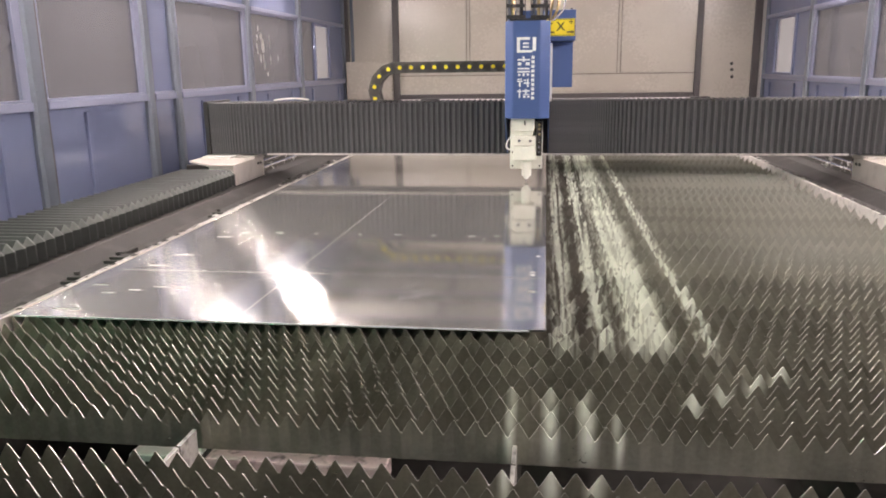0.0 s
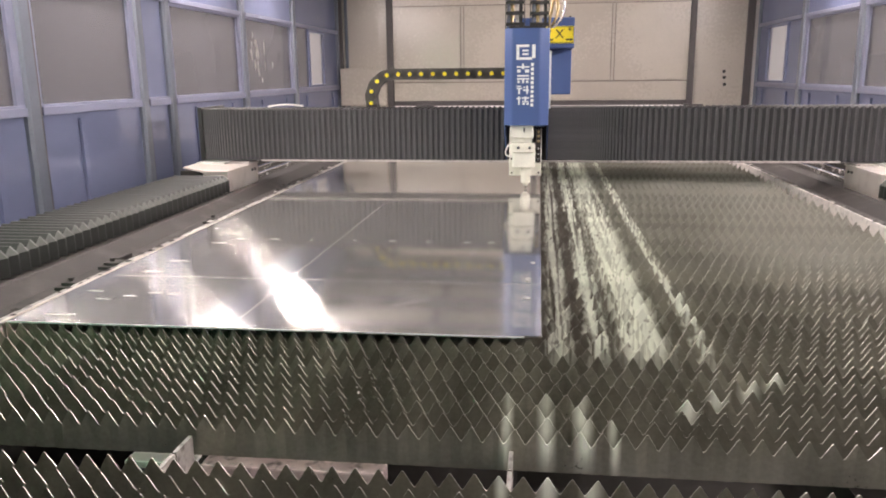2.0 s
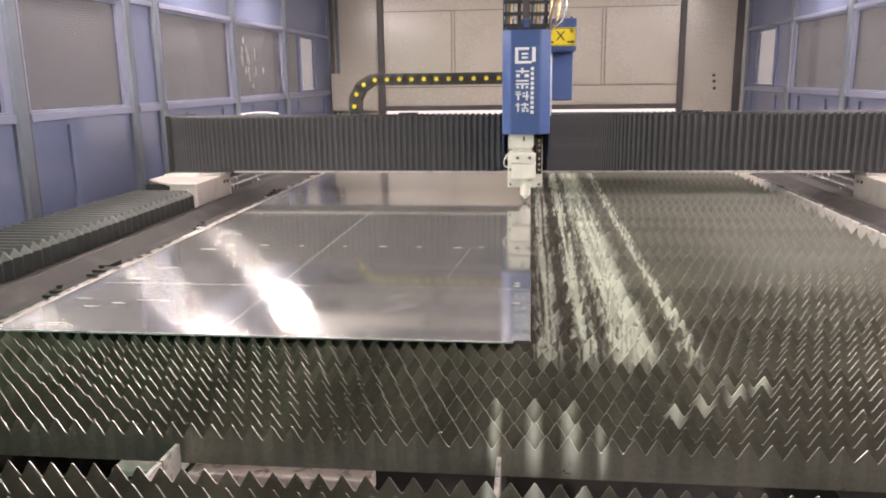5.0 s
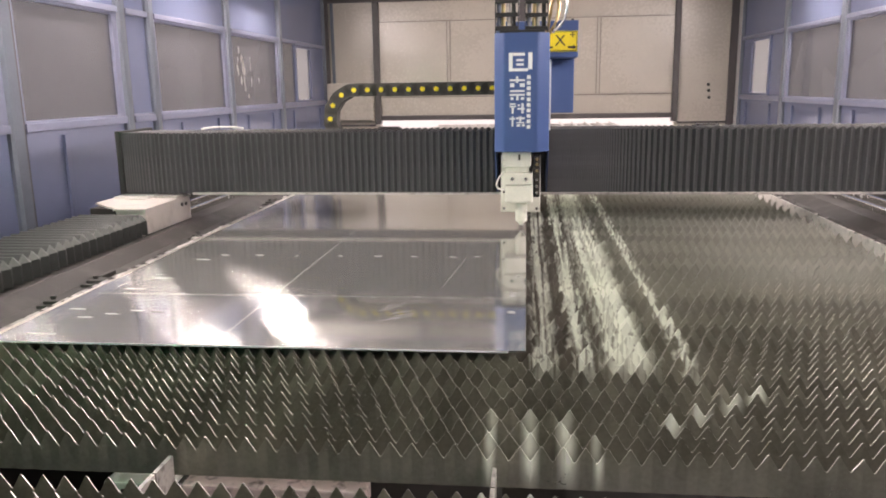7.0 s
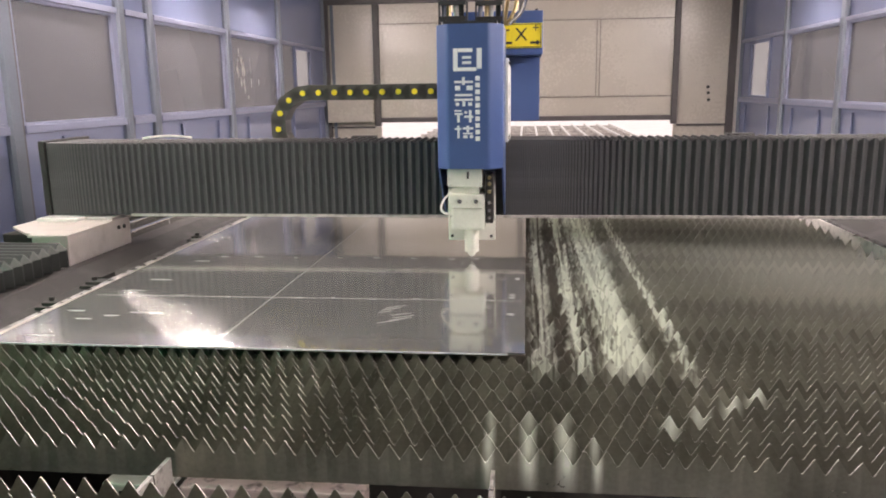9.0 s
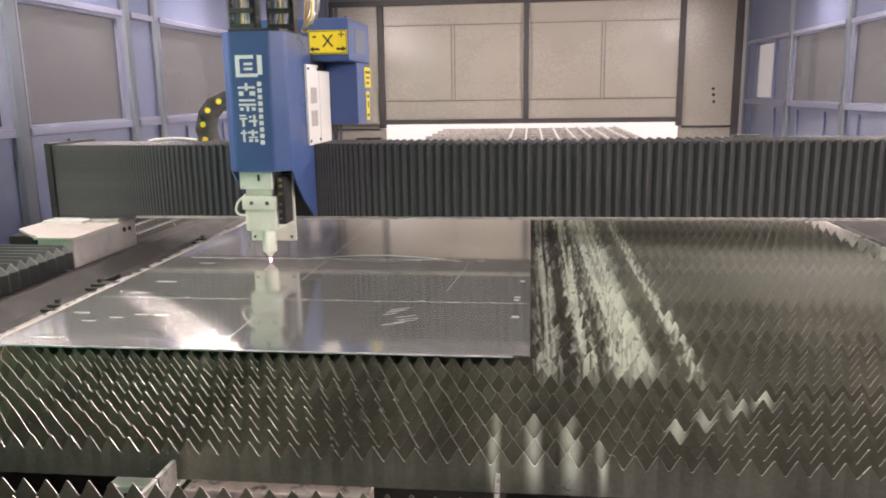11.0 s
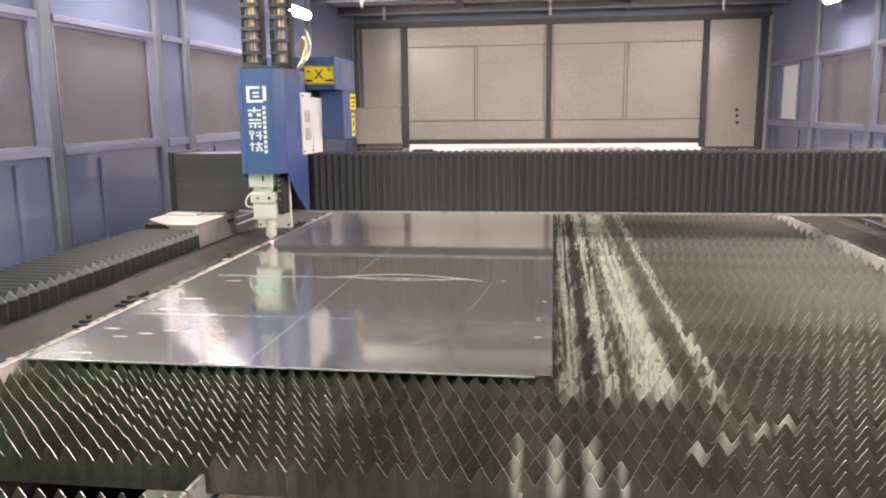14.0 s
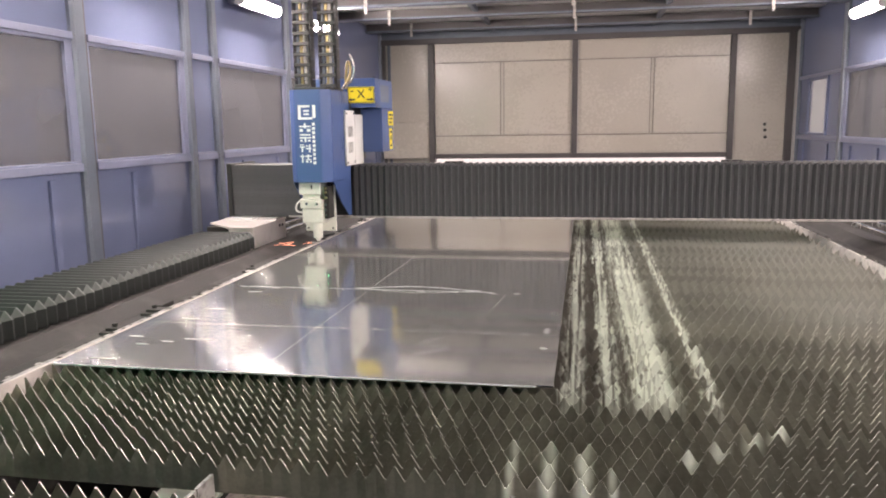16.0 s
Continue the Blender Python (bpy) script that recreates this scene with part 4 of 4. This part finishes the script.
def laser_head():
    """Blue cover, motor unit and cutting head, about the nozzle's tip."""
    h = thing("laser_head", "tall blue laser cutting head with white logo", "laser head")
    yf, yb = -0.08, 0.24
    outline = [(-0.105, yb), (-0.105, -0.04), (-0.068, yf), (0.062, yf), (0.105, -0.04), (0.105, yb)]
    bm = prism(outline, "z", 1.212, 1.655)
    upright = [e for e in bm.edges if abs(e.verts[0].co.z - e.verts[1].co.z) > 0.1 and e.verts[0].co.y < 0.1]
    bmesh.ops.bevel(bm, geom=upright, offset=0.007, segments=4, affect="EDGES", profile=0.5)
    part("cover", bm, M_BLUE, h, "blue powder-coated cover")
    for x0, x1 in ((-0.105, -0.100), (0.100, 0.105)):
        pts = [(-0.035, 1.2115), (0.24, 1.2115), (0.24, 1.02), (0.20, 1.02), (0.08, 1.10)]
        part("side_cheek", prism(pts, "x", x0, x1), M_BLUE, h)
    part("inner_back", slab(-0.099, 0.099, 0.205, 0.238, 1.02, 1.211), M_BLACK, h)
    part("top_lid", slab(-0.085, 0.085, -0.03, 0.22, 1.6555, 1.668, 0.003), M_BLACK, h)
    # logo: a square ring with a rounded inner bar, as plain shapes
    yl = yf - 0.0014
    lx, lz, s = -0.005, 1.548, 0.044
    ring = [(-s, -s + 0.014, -0.034, 0.034), (-s + 0.0145, 0.016, 0.023, 0.034), (-s + 0.0145, s - 0.016, -0.034, -0.023), (s - 0.0155, s, -0.027, 0.034),
            (-0.016, 0.012, 0.003, 0.011), (-0.016, 0.012, -0.013, -0.005)]
    for x0, x1, z0, z1 in ring:
        part("logo_mark", slab(lx + x0, lx + x1, yl, yf - 0.0002, lz + z0, lz + z1), M_PRINT, h, "plain white logo shape")
    blocks = (((-0.046, 0.012, 0.002, 0.009), (-0.022, -0.013, -0.004, 0.020), (-0.044, -0.028, -0.020, -0.006), (-0.008, 0.011, -0.020, -0.006)),
              ((-0.044, 0.010, 0.011, 0.018), (-0.046, 0.012, -0.003, 0.004), (-0.021, -0.012, -0.020, -0.004), (-0.042, -0.031, -0.018, -0.008), (-0.003, 0.009, -0.018, -0.008)),
              ((-0.046, -0.021, 0.003, 0.009), (-0.038, -0.030, -0.020, 0.002), (-0.046, -0.024, 0.013, 0.018), (-0.016, 0.012, -0.006, 0.001), (-0.001, 0.007, -0.020, 0.018), (-0.015, -0.006, 0.007, 0.014)),
              ((-0.046, -0.025, 0.006, 0.012), (-0.038, -0.031, -0.020, 0.019), (-0.021, 0.012, 0.007, 0.014), (-0.009, -0.001, -0.002, 0.019), (-0.020, 0.010, -0.008, -0.003), (-0.019, -0.006, -0.020, -0.011), (0.001, 0.012, -0.020, -0.011)))
    for i, strokes in enumerate(blocks):
        z = 1.476 - i * 0.049
        for x0, x1, z0, z1 in strokes:
            part("print_bar", slab(x0, x1, yl, yf - 0.0002, z + z0, z + z1), M_PRINT, h, "white printed bar")
    for i in range(10):
        z = 1.492 - i * 0.0205
        part("print_bar", slab(0.019, 0.033, yl, yf - 0.0002, z - 0.007, z + 0.007), M_PRINT, h, "small white printed bar")
    # motor unit behind
    unit = part("motor_unit", slab(-0.11, 0.232, 0.30, 0.66, 1.575, 1.725, 0.004), M_BLUE, h, "blue motor housing")
    part("side_recess", slab(0.2322, 0.2336, 0.40, 0.58, 1.605, 1.695), M_POST, unit, "grey recessed panel")
    for x in (-0.06, 0.21):
        bm = bmesh.new()
        rod(bm, (x, 0.36, 1.7305), 0.006, 0.01, "z", 8)
        part("bolt", bm, M_BLACK, unit)
    part("motor_body", slab(0.105, 0.225, 0.45, 0.70, 1.34, 1.574, 0.004), M_BLUE, h, "blue motor housing")
    part("mount", slab(-0.10, 0.098, 0.241, 0.56, 1.30, 1.60, 0.003), M_BLACK, h)
    part("slide_plate", slab(0.106, 0.118, 0.300, 0.445, 1.28, 1.54, 0.002), M_WHITE, h, "white side plate")
    plate = part("vent_plate", slab(0.106, 0.116, 0.15, 0.2995, 1.28, 1.56, 0.002), M_WHITE, h, "white vented side plate")
    for k in range(9):
        for z0 in (1.345, 1.425):
            part("vent_slot", slab(0.1155, 0.1175, 0.185 + k * 0.009, 0.1868 + k * 0.009, z0, z0 + 0.055), M_SEAMGREY, plate)
    for y, z in ((0.165, 1.295), (0.285, 1.295), (0.165, 1.545), (0.285, 1.545)):
        bm = bmesh.new()
        rod(bm, (0.117, y, z), 0.005, 0.004, "x", 8)
        part("bolt", bm, M_BLACK, plate)
    sign = part("axis_sign", slab(0.085, 0.228, 0.296, 0.2985, 1.598, 1.682, 0.0005), M_YELLOW, h, "yellow axis sign with black arrows")
    fr = Matrix.Translation((0.1565, 0.2955, 1.642)) @ Matrix.Rotation(radians(90), 4, "X")
    letters("letter", "X", 0.062, M_INK, sign, fr)
    letters("letter", "-", 0.06, M_INK, sign, Matrix.Translation((0.108, 0.2955, 1.664)) @ Matrix.Rotation(radians(90), 4, "X"))
    letters("letter", "+", 0.045, M_INK, sign, Matrix.Translation((0.207, 0.2955, 1.664)) @ Matrix.Rotation(radians(90), 4, "X"))
    for d, xa in ((-1, 0.125), (1, 0.188)):
        part("arrow", slab(min(xa, xa + d * 0.022), max(xa, xa + d * 0.022), 0.2948, 0.2955, 1.612, 1.620), M_INK, sign)
        part("arrow_tip", prism([(xa + d * 0.022, 1.606), (xa + d * 0.022, 1.626), (xa + d * 0.036, 1.616)], "y", 0.2948, 0.2955), M_INK, sign)
    for x0, x1, z0, z1 in ((0.088, 0.225, 1.6005, 1.603), (0.088, 0.225, 1.677, 1.6795)):
        part("border", slab(x0, x1, 0.2948, 0.2955, z0, z1), M_INK, sign)
    for x0 in (0.0865, 0.2235):
        part("border", slab(x0, x0 + 0.0025, 0.2948, 0.2955, 1.6035, 1.6765), M_INK, sign)
    part("warning_label", slab(0.2255, 0.2275, 0.58, 0.69, 1.48, 1.56), M_YELLOW, h, "yellow warning label")
    part("warning_label", slab(0.2255, 0.2275, 0.60, 0.66, 1.35, 1.465), M_YELLOW, h, "yellow warning label")
    for z0, z1, y0, y1 in ((1.535, 1.545, 0.59, 0.68), (1.515, 1.522, 0.60, 0.67), (1.495, 1.502, 0.60, 0.66), (1.44, 1.45, 0.61, 0.65), (1.40, 1.425, 0.62, 0.64), (1.365, 1.375, 0.61, 0.65)):
        part("print_bar", slab(0.2276, 0.2282, y0, y1, z0, z1), M_INK, h, "black printed bar")
    # cutting head under the cover
    part("collimator", slab(-0.075, 0.037, -0.045, 0.05, 1.150, 1.2115, 0.004), M_HEADMETAL, h, "pale metal upper block")
    part("slot", slab(-0.012, -0.005, -0.0475, -0.0455, 1.178, 1.200), M_BLACK, h)
    part("neck", slab(-0.062, 0.028, -0.03, 0.05, 1.128, 1.1495, 0.003), M_HEADMETAL, h)
    part("lens_drawer", slab(-0.070, 0.044, -0.052, 0.055, 1.082, 1.1275, 0.005), M_HEADMETAL, h, "pale metal lens drawer")
    for x in (-0.035, 0.018):
        bm = bmesh.new()
        rod(bm, (x, -0.053, 1.105), 0.007, 0.006, "y", 12)
        part("knob", bm, M_CHROME, h)
    part("focus_body", slab(-0.064, 0.046, -0.045, 0.055, 1.008, 1.0815, 0.010), M_HEADMETAL, h, "pale metal focus body")
    part("mount_plate", slab(-0.083, 0.076, 0.056, 0.072, 0.957, 1.19, 0.003), M_HEADMETAL, h, "pale mounting plate")
    for x in (-0.07, 0.062):
        for z in (0.972, 1.04):
            bm = bmesh.new()
            rod(bm, (x, 0.054, z), 0.005, 0.006, "y", 8)
            part("bolt", bm, M_BLACK, h)
    part("fitting_block", slab(0.047, 0.072, -0.03, 0.05, 1.03, 1.19, 0.003), M_BED, h, "dark fitting block")
    for z in (1.05, 1.075, 1.10, 1.135, 1.16, 1.18):
        bm = bmesh.new()
        rod(bm, (0.06, -0.036, z), 0.006, 0.014, "y", 8)
        part("fitting", bm, M_CHROME if z < 1.12 else M_BRASS, h)
    bm = bmesh.new()
    rod(bm, (0, 0, 0.970), 0.0235, 0.078, "z", 24)
    part("barrel", bm, M_HEADMETAL, h, "pale metal nozzle barrel", False)
    bm = bmesh.new()
    rod(bm, (0, 0, 0.9235), 0.008, 0.016, "z", 20, top=0.0175)
    part("nozzle_holder", bm, M_HEADMETAL, h)
    bm = bmesh.new()
    rod(bm, (0, 0, 0.9095), 0.0025, 0.011, "z", 16, top=0.0075)
    part("nozzle", bm, M_CHROME, h)
    bead = bmesh.new()
    bmesh.ops.create_icosphere(bead, subdivisions=2, radius=0.0055)
    part("cut_glow", bead, M_GLOW, h, "pink glowing cut point", True).location = (0, 0, 0.921)
    tube("hose", [(-0.066, -0.02, 1.13), (-0.092, -0.035, 1.10), (-0.094, -0.035, 1.07), (-0.066, -0.03, 1.06)], 0.004, M_WHITE, h, "thin white hose")
    # upright cable chains
    for x0, y0 in ((-0.06, 0.06), (0.055, 0.10)):
        for k in range(15):
            z = 1.672 + k * 0.05
            link = part("chain_link", slab(x0 - 0.042, x0 + 0.042, y0 - 0.026, y0 - 0.018, z, z + 0.016, 0.001), M_BLACK, h)
            part("chain_side", slab(x0 - 0.046, x0 - 0.0425, y0 - 0.02, y0 + 0.03, z - 0.012, z + 0.036, 0.001), M_BLACK, link)
            part("chain_side", slab(x0 + 0.0425, x0 + 0.046, y0 - 0.02, y0 + 0.03, z - 0.012, z + 0.036, 0.001), M_BLACK, link)
        rng = random.Random(int(1000 + x0 * 1000))
        for k, (dx, m) in enumerate(((-0.028, M_POST), (-0.010, M_BRASS), (0.008, M_LIGHTSTEEL), (0.026, M_BLACK))):
            pts = [(x0 + dx + rng.uniform(-0.004, 0.004), y0 + 0.006 + rng.uniform(-0.004, 0.004), 1.668 + 0.15 * j) for j in range(6)]
            tube("hose", pts, 0.0085, m, h, "smooth shining hose")
    tube("hose", [(0.11, 0.14, 1.665), (0.14, 0.16, 1.73), (0.13, 0.18, 1.80), (0.11, 0.20, 1.74), (0.10, 0.22, 1.67)], 0.007, M_BRASS, h, "curved brass-coloured hose")
    tube("hose", [(0.12, 0.12, 1.665), (0.165, 0.13, 1.72), (0.17, 0.13, 1.79), (0.15, 0.14, 1.83)], 0.006, M_CHROME, h, "curved silver hose")
    return h


HEAD = laser_head()

# ---- drag chain behind the beam: links run level from the head, round a bend and back on the tray ----
CHAIN = thing("cable_chain", "black drag chain with yellow dots behind the beam", "cable chain")
LINK = 0.066
R_BEND = 0.135
Z_RUN = 1.453
N_LINKS = 30
Y_CHAIN = BF + 0.40


def link_mesh():
    bm = bmesh.new()
    pts = []
    for i in range(9):
        a = radians(90 + i * 22.5)
        pts.append((-LINK / 2 + 0.03 * math.cos(a), 0.031 * math.sin(a)))
    for i in range(9):
        a = radians(-90 + i * 22.5)
        pts.append((LINK / 2 - 0.004 + 0.03 * math.cos(a) * 0.4, 0.031 * math.sin(a)))
    return mesh_of(prism(pts, "y", -0.04, 0.04, 0.002), M_CHAIN)


def dot_mesh():
    bm = bmesh.new()
    rod(bm, (0, -0.0425, 0), 0.0115, 0.006, "y", 14)
    return mesh_of(bm, M_YELLOW)


LM, DM = link_mesh(), dot_mesh()
links = []
for i in range(N_LINKS):
    l = shared("link", LM, CHAIN, pose(0, 0, 0))
    shared("dot", DM, l, pose(-0.01, 0, 0), "yellow plastic dot")
    links.append(l)


def link_pose(i, hx):
    """The place of link i in the gantry's space, with the head at hx. The bend stands half way between the head and the fixed end."""
    start = hx - 0.03
    bend_x = 0.405 + (hx - 1.154) / 2
    run = start - bend_x
    s = (i + 0.5) * LINK
    if s < run:
        return pose(start - s, Y_CHAIN, Z_RUN)
    a = (s - run) / R_BEND
    if a < math.pi:
        return pose(bend_x - R_BEND * math.sin(a), Y_CHAIN, Z_RUN - R_BEND + R_BEND * math.cos(a), 0, -math.degrees(a), 0)
    return pose(bend_x + (s - run - math.pi * R_BEND), Y_CHAIN, Z_RUN - 2 * R_BEND, 0, -180, 0)


# ---- beyond the shutter: the exchange table ----
def exchange_table():
    t = thing("exchange_table", "pale steel lattice exchange table beyond the shutter", "table", at=(1.2, 9.0, 0))
    for k in range(9):
        x = -0.2 + 0.19 * k
        part("long_bar", slab(x - 0.012, x + 0.012, -1.9, 1.6, 0.885, 0.91, 0.002), M_LIGHTSTEEL, t)
    for k in range(6):
        y = -1.85 + k * 0.66
        part("cross_bar", slab(-1.32, 1.36, y - 0.02, y + 0.02, 0.84, 0.884, 0.002), M_LIGHTSTEEL, t)
    for x in (-1.3, 1.3):
        for y in (-1.5, 1.5):
            part("leg", slab(x - 0.04, x + 0.04, y - 0.04, y + 0.04, 0.0, 0.839, 0.004), M_LIGHTSTEEL, t)


exchange_table()


# ---- sparks and the lifted cut edge ----
def streak(length, thick, material=M_SPARK):
    bm = bmesh.new()
    bmesh.ops.create_icosphere(bm, subdivisions=1, radius=1.0)
    for v in bm.verts:
        v.co = Vector((v.co.x * length / 2, v.co.y * thick, v.co.z * thick))
    return mesh_of(bm, material)


STREAKS = [streak(0.035, 0.0006), streak(0.02, 0.0009), streak(0.055, 0.0005)]
EMBERS = [streak(0.022, 0.0008, M_EMBER), streak(0.014, 0.0011, M_EMBER), streak(0.03, 0.0007, M_EMBER)]
SPRAY_RIGHT = thing("spark_spray", "orange sparks thrown among the slats", "sparks", "spark sprays")
SPRAY_LEFT = thing("spark_spray", "orange sparks thrown over the rail cover", "sparks", "spark sprays")
sparks_right = [shared("spark", EMBERS[i % 3], SPRAY_RIGHT, pose(1.2, 2.0, 0.55)) for i in range(22)]
sparks_left = [shared("spark", STREAKS[i % 3], SPRAY_LEFT, pose(0.1, 1.95, 0.55)) for i in range(34)]

LIP = thing("cut_edge", "thin bright cut edge springing up from the sheet", "cut edge")
arc = []
for i in range(25):
    u = i / 24
    arc.append((0.50 + 0.46 * u, 0.9005 + 0.011 * math.sin(math.pi * u) ** 1.5))
bm = bmesh.new()
quads = [[bm.verts.new(p) for p in ((x, 0.962, z - 0.0012), (x, 0.9645, z - 0.0012), (x, 0.9645, z), (x, 0.962, z))] for x, z in arc]
for a, b in zip(quads, quads[1:]):
    for i in range(4):
        bm.faces.new((a[i], b[i], b[(i + 1) % 4], a[(i + 1) % 4]))
bm.faces.new(quads[0][::-1])
bm.faces.new(quads[-1])
bmesh.ops.recalc_face_normals(bm, faces=list(bm.faces))
part("lip", bm, M_PRINT, LIP)
part("kerf_line", slab(0.06, 1.0, 0.9465, 0.948, 0.9002, 0.9006), M_PRINT, LIP)


def motions():
    head_rows, gantry_rows = [], []
    for t in ALL_TIMES:
        x, y = at_nozzle(t)
        head_rows.append((t, pose(x, y, 0)))
    for t in Y_TIMES:
        gantry_rows.append((t, pose(0, along(GANTRY_Y, t), 0)))
    walk(HEAD, head_rows)
    walk(GANTRY, gantry_rows)
    walk(CHAIN, gantry_rows)
    glow_point = [o for o in HEAD.children if o.name.startswith("cut_glow")][0]
    walk(glow_point, [(t, pose(0, 0, z)) for t, z in ((0, 0.925), (8.9, 0.925), (9.3, 0.905), (14.6, 0.905), (14.9, 0.925), (16, 0.925))])
    walk(LIP, [(t, pose(0, 0, z)) for t, z in ((0, -0.03), (9.6, -0.03), (10.9, 0.0), (16, 0.0))])
    rng = random.Random(21)
    for sp in sparks_right:
        rows = [(0, pose(1.22, 2.1, 0.55))]
        for t0, y in ((2.7, 2.15), (8.35, 0.90)):
            out = 1.26 + 0.36 * rng.random() ** 1.4
            up = rng.uniform(0.860, 0.893)
            side = y + rng.uniform(-0.05, 0.06)
            turn = rng.uniform(-30, 30)
            rows += [(t0 - 0.1, pose(1.22, y, 0.55)), (t0 + 0.05, pose(out - 0.03, side, up, 0, 0, turn)), (t0 + 0.35, pose(out + 0.03, side, up - 0.01, 0, 10, turn)),
                     (t0 + 0.6, pose(out + 0.06, side, 0.50, 0, 60, turn))]
        walk(sp, rows + [(16, pose(1.4, 1.0, 0.45))])
    for i, sp in enumerate(sparks_left):
        rows = [(0, pose(0.1, 1.95, 0.55)), (14.5, pose(0.1, 1.95, 0.55))]
        for t0 in (14.7, 15.3):
            far = rng.random() ** 1.5
            dx, dy = -0.03 - 0.24 * far, rng.uniform(-0.10, 0.05) - 0.10 * far
            if i % 6 == 5 and t0 > 15:
                dx, dy = rng.uniform(-0.20, -0.12), -rng.uniform(0.45, 0.95)
            z = 0.905 + 0.035 * math.sin(math.pi * min(1, far * 1.1)) * rng.random()
            turn = math.degrees(math.atan2(dy, dx))
            rows += [(t0, pose(0.0, 1.95, 0.88, 0, 0, turn)), (t0 + 0.1, pose(dx * 0.8, 1.95 + dy * 0.8, z + 0.004, 0, 0, turn)),
                     (t0 + 0.35, pose(dx, 1.95 + dy, z, 0, 0, turn)), (t0 + 0.5, pose(dx, 1.95 + dy, 0.70, 0, 0, turn)), (t0 + 0.55, pose(0.03, 1.95, 0.70, 0, 0, turn))]
        walk(sp, rows + [(16, pose(-0.04 - 0.15 * rng.random(), 1.95 + rng.uniform(-0.08, 0.04), 0.905 if i % 3 == 0 else 0.80))])
    tx = [0, 2.0, 2.5, 3.0, 3.5, 8.5, 9.0, 9.2, 11.3, 11.5, 12.0, 12.5, 16.0]
    for i, l in enumerate(links):
        walk(l, [(t, link_pose(i, along(HEAD_X, t))) for t in tx])
    left = {t: X_LEFT + 0.012 + pleats(N_LEFT, along(HEAD_X, t) - 0.10 - X_LEFT - 0.02, 0.029, 0.0075) for t in tx}
    right = {t: along(HEAD_X, t) + 0.10 + pleats(N_RIGHT, X_RIGHT - 0.02 - along(HEAD_X, t) - 0.10, 0.035, 0.0075) for t in tx}
    for i, f in enumerate(left_folds):
        walk(f, [(t, pose(float(left[t][i]), 0, 0)) for t in tx])
    for i, f in enumerate(right_folds):
        walk(f, [(t, pose(float(right[t][i]), 0, 0)) for t in tx])
    ty = [0, 3.5, 3.8, 4.2, 6.3, 7.0, 7.5, 8.0, 8.5, 12.0, 12.5, 13.5, 14.5, 15.0, 16.0]
    rail = {t: RAIL_NEAR + pleats(N_RAIL, along(GANTRY_Y, t) - 0.085 - RAIL_NEAR, 0.047) for t in ty}
    for folds in rail_covers:
        for i, f in enumerate(folds):
            walk(f, [(t, pose(0, float(rail[t][i]), 0)) for t in ty])


motions()
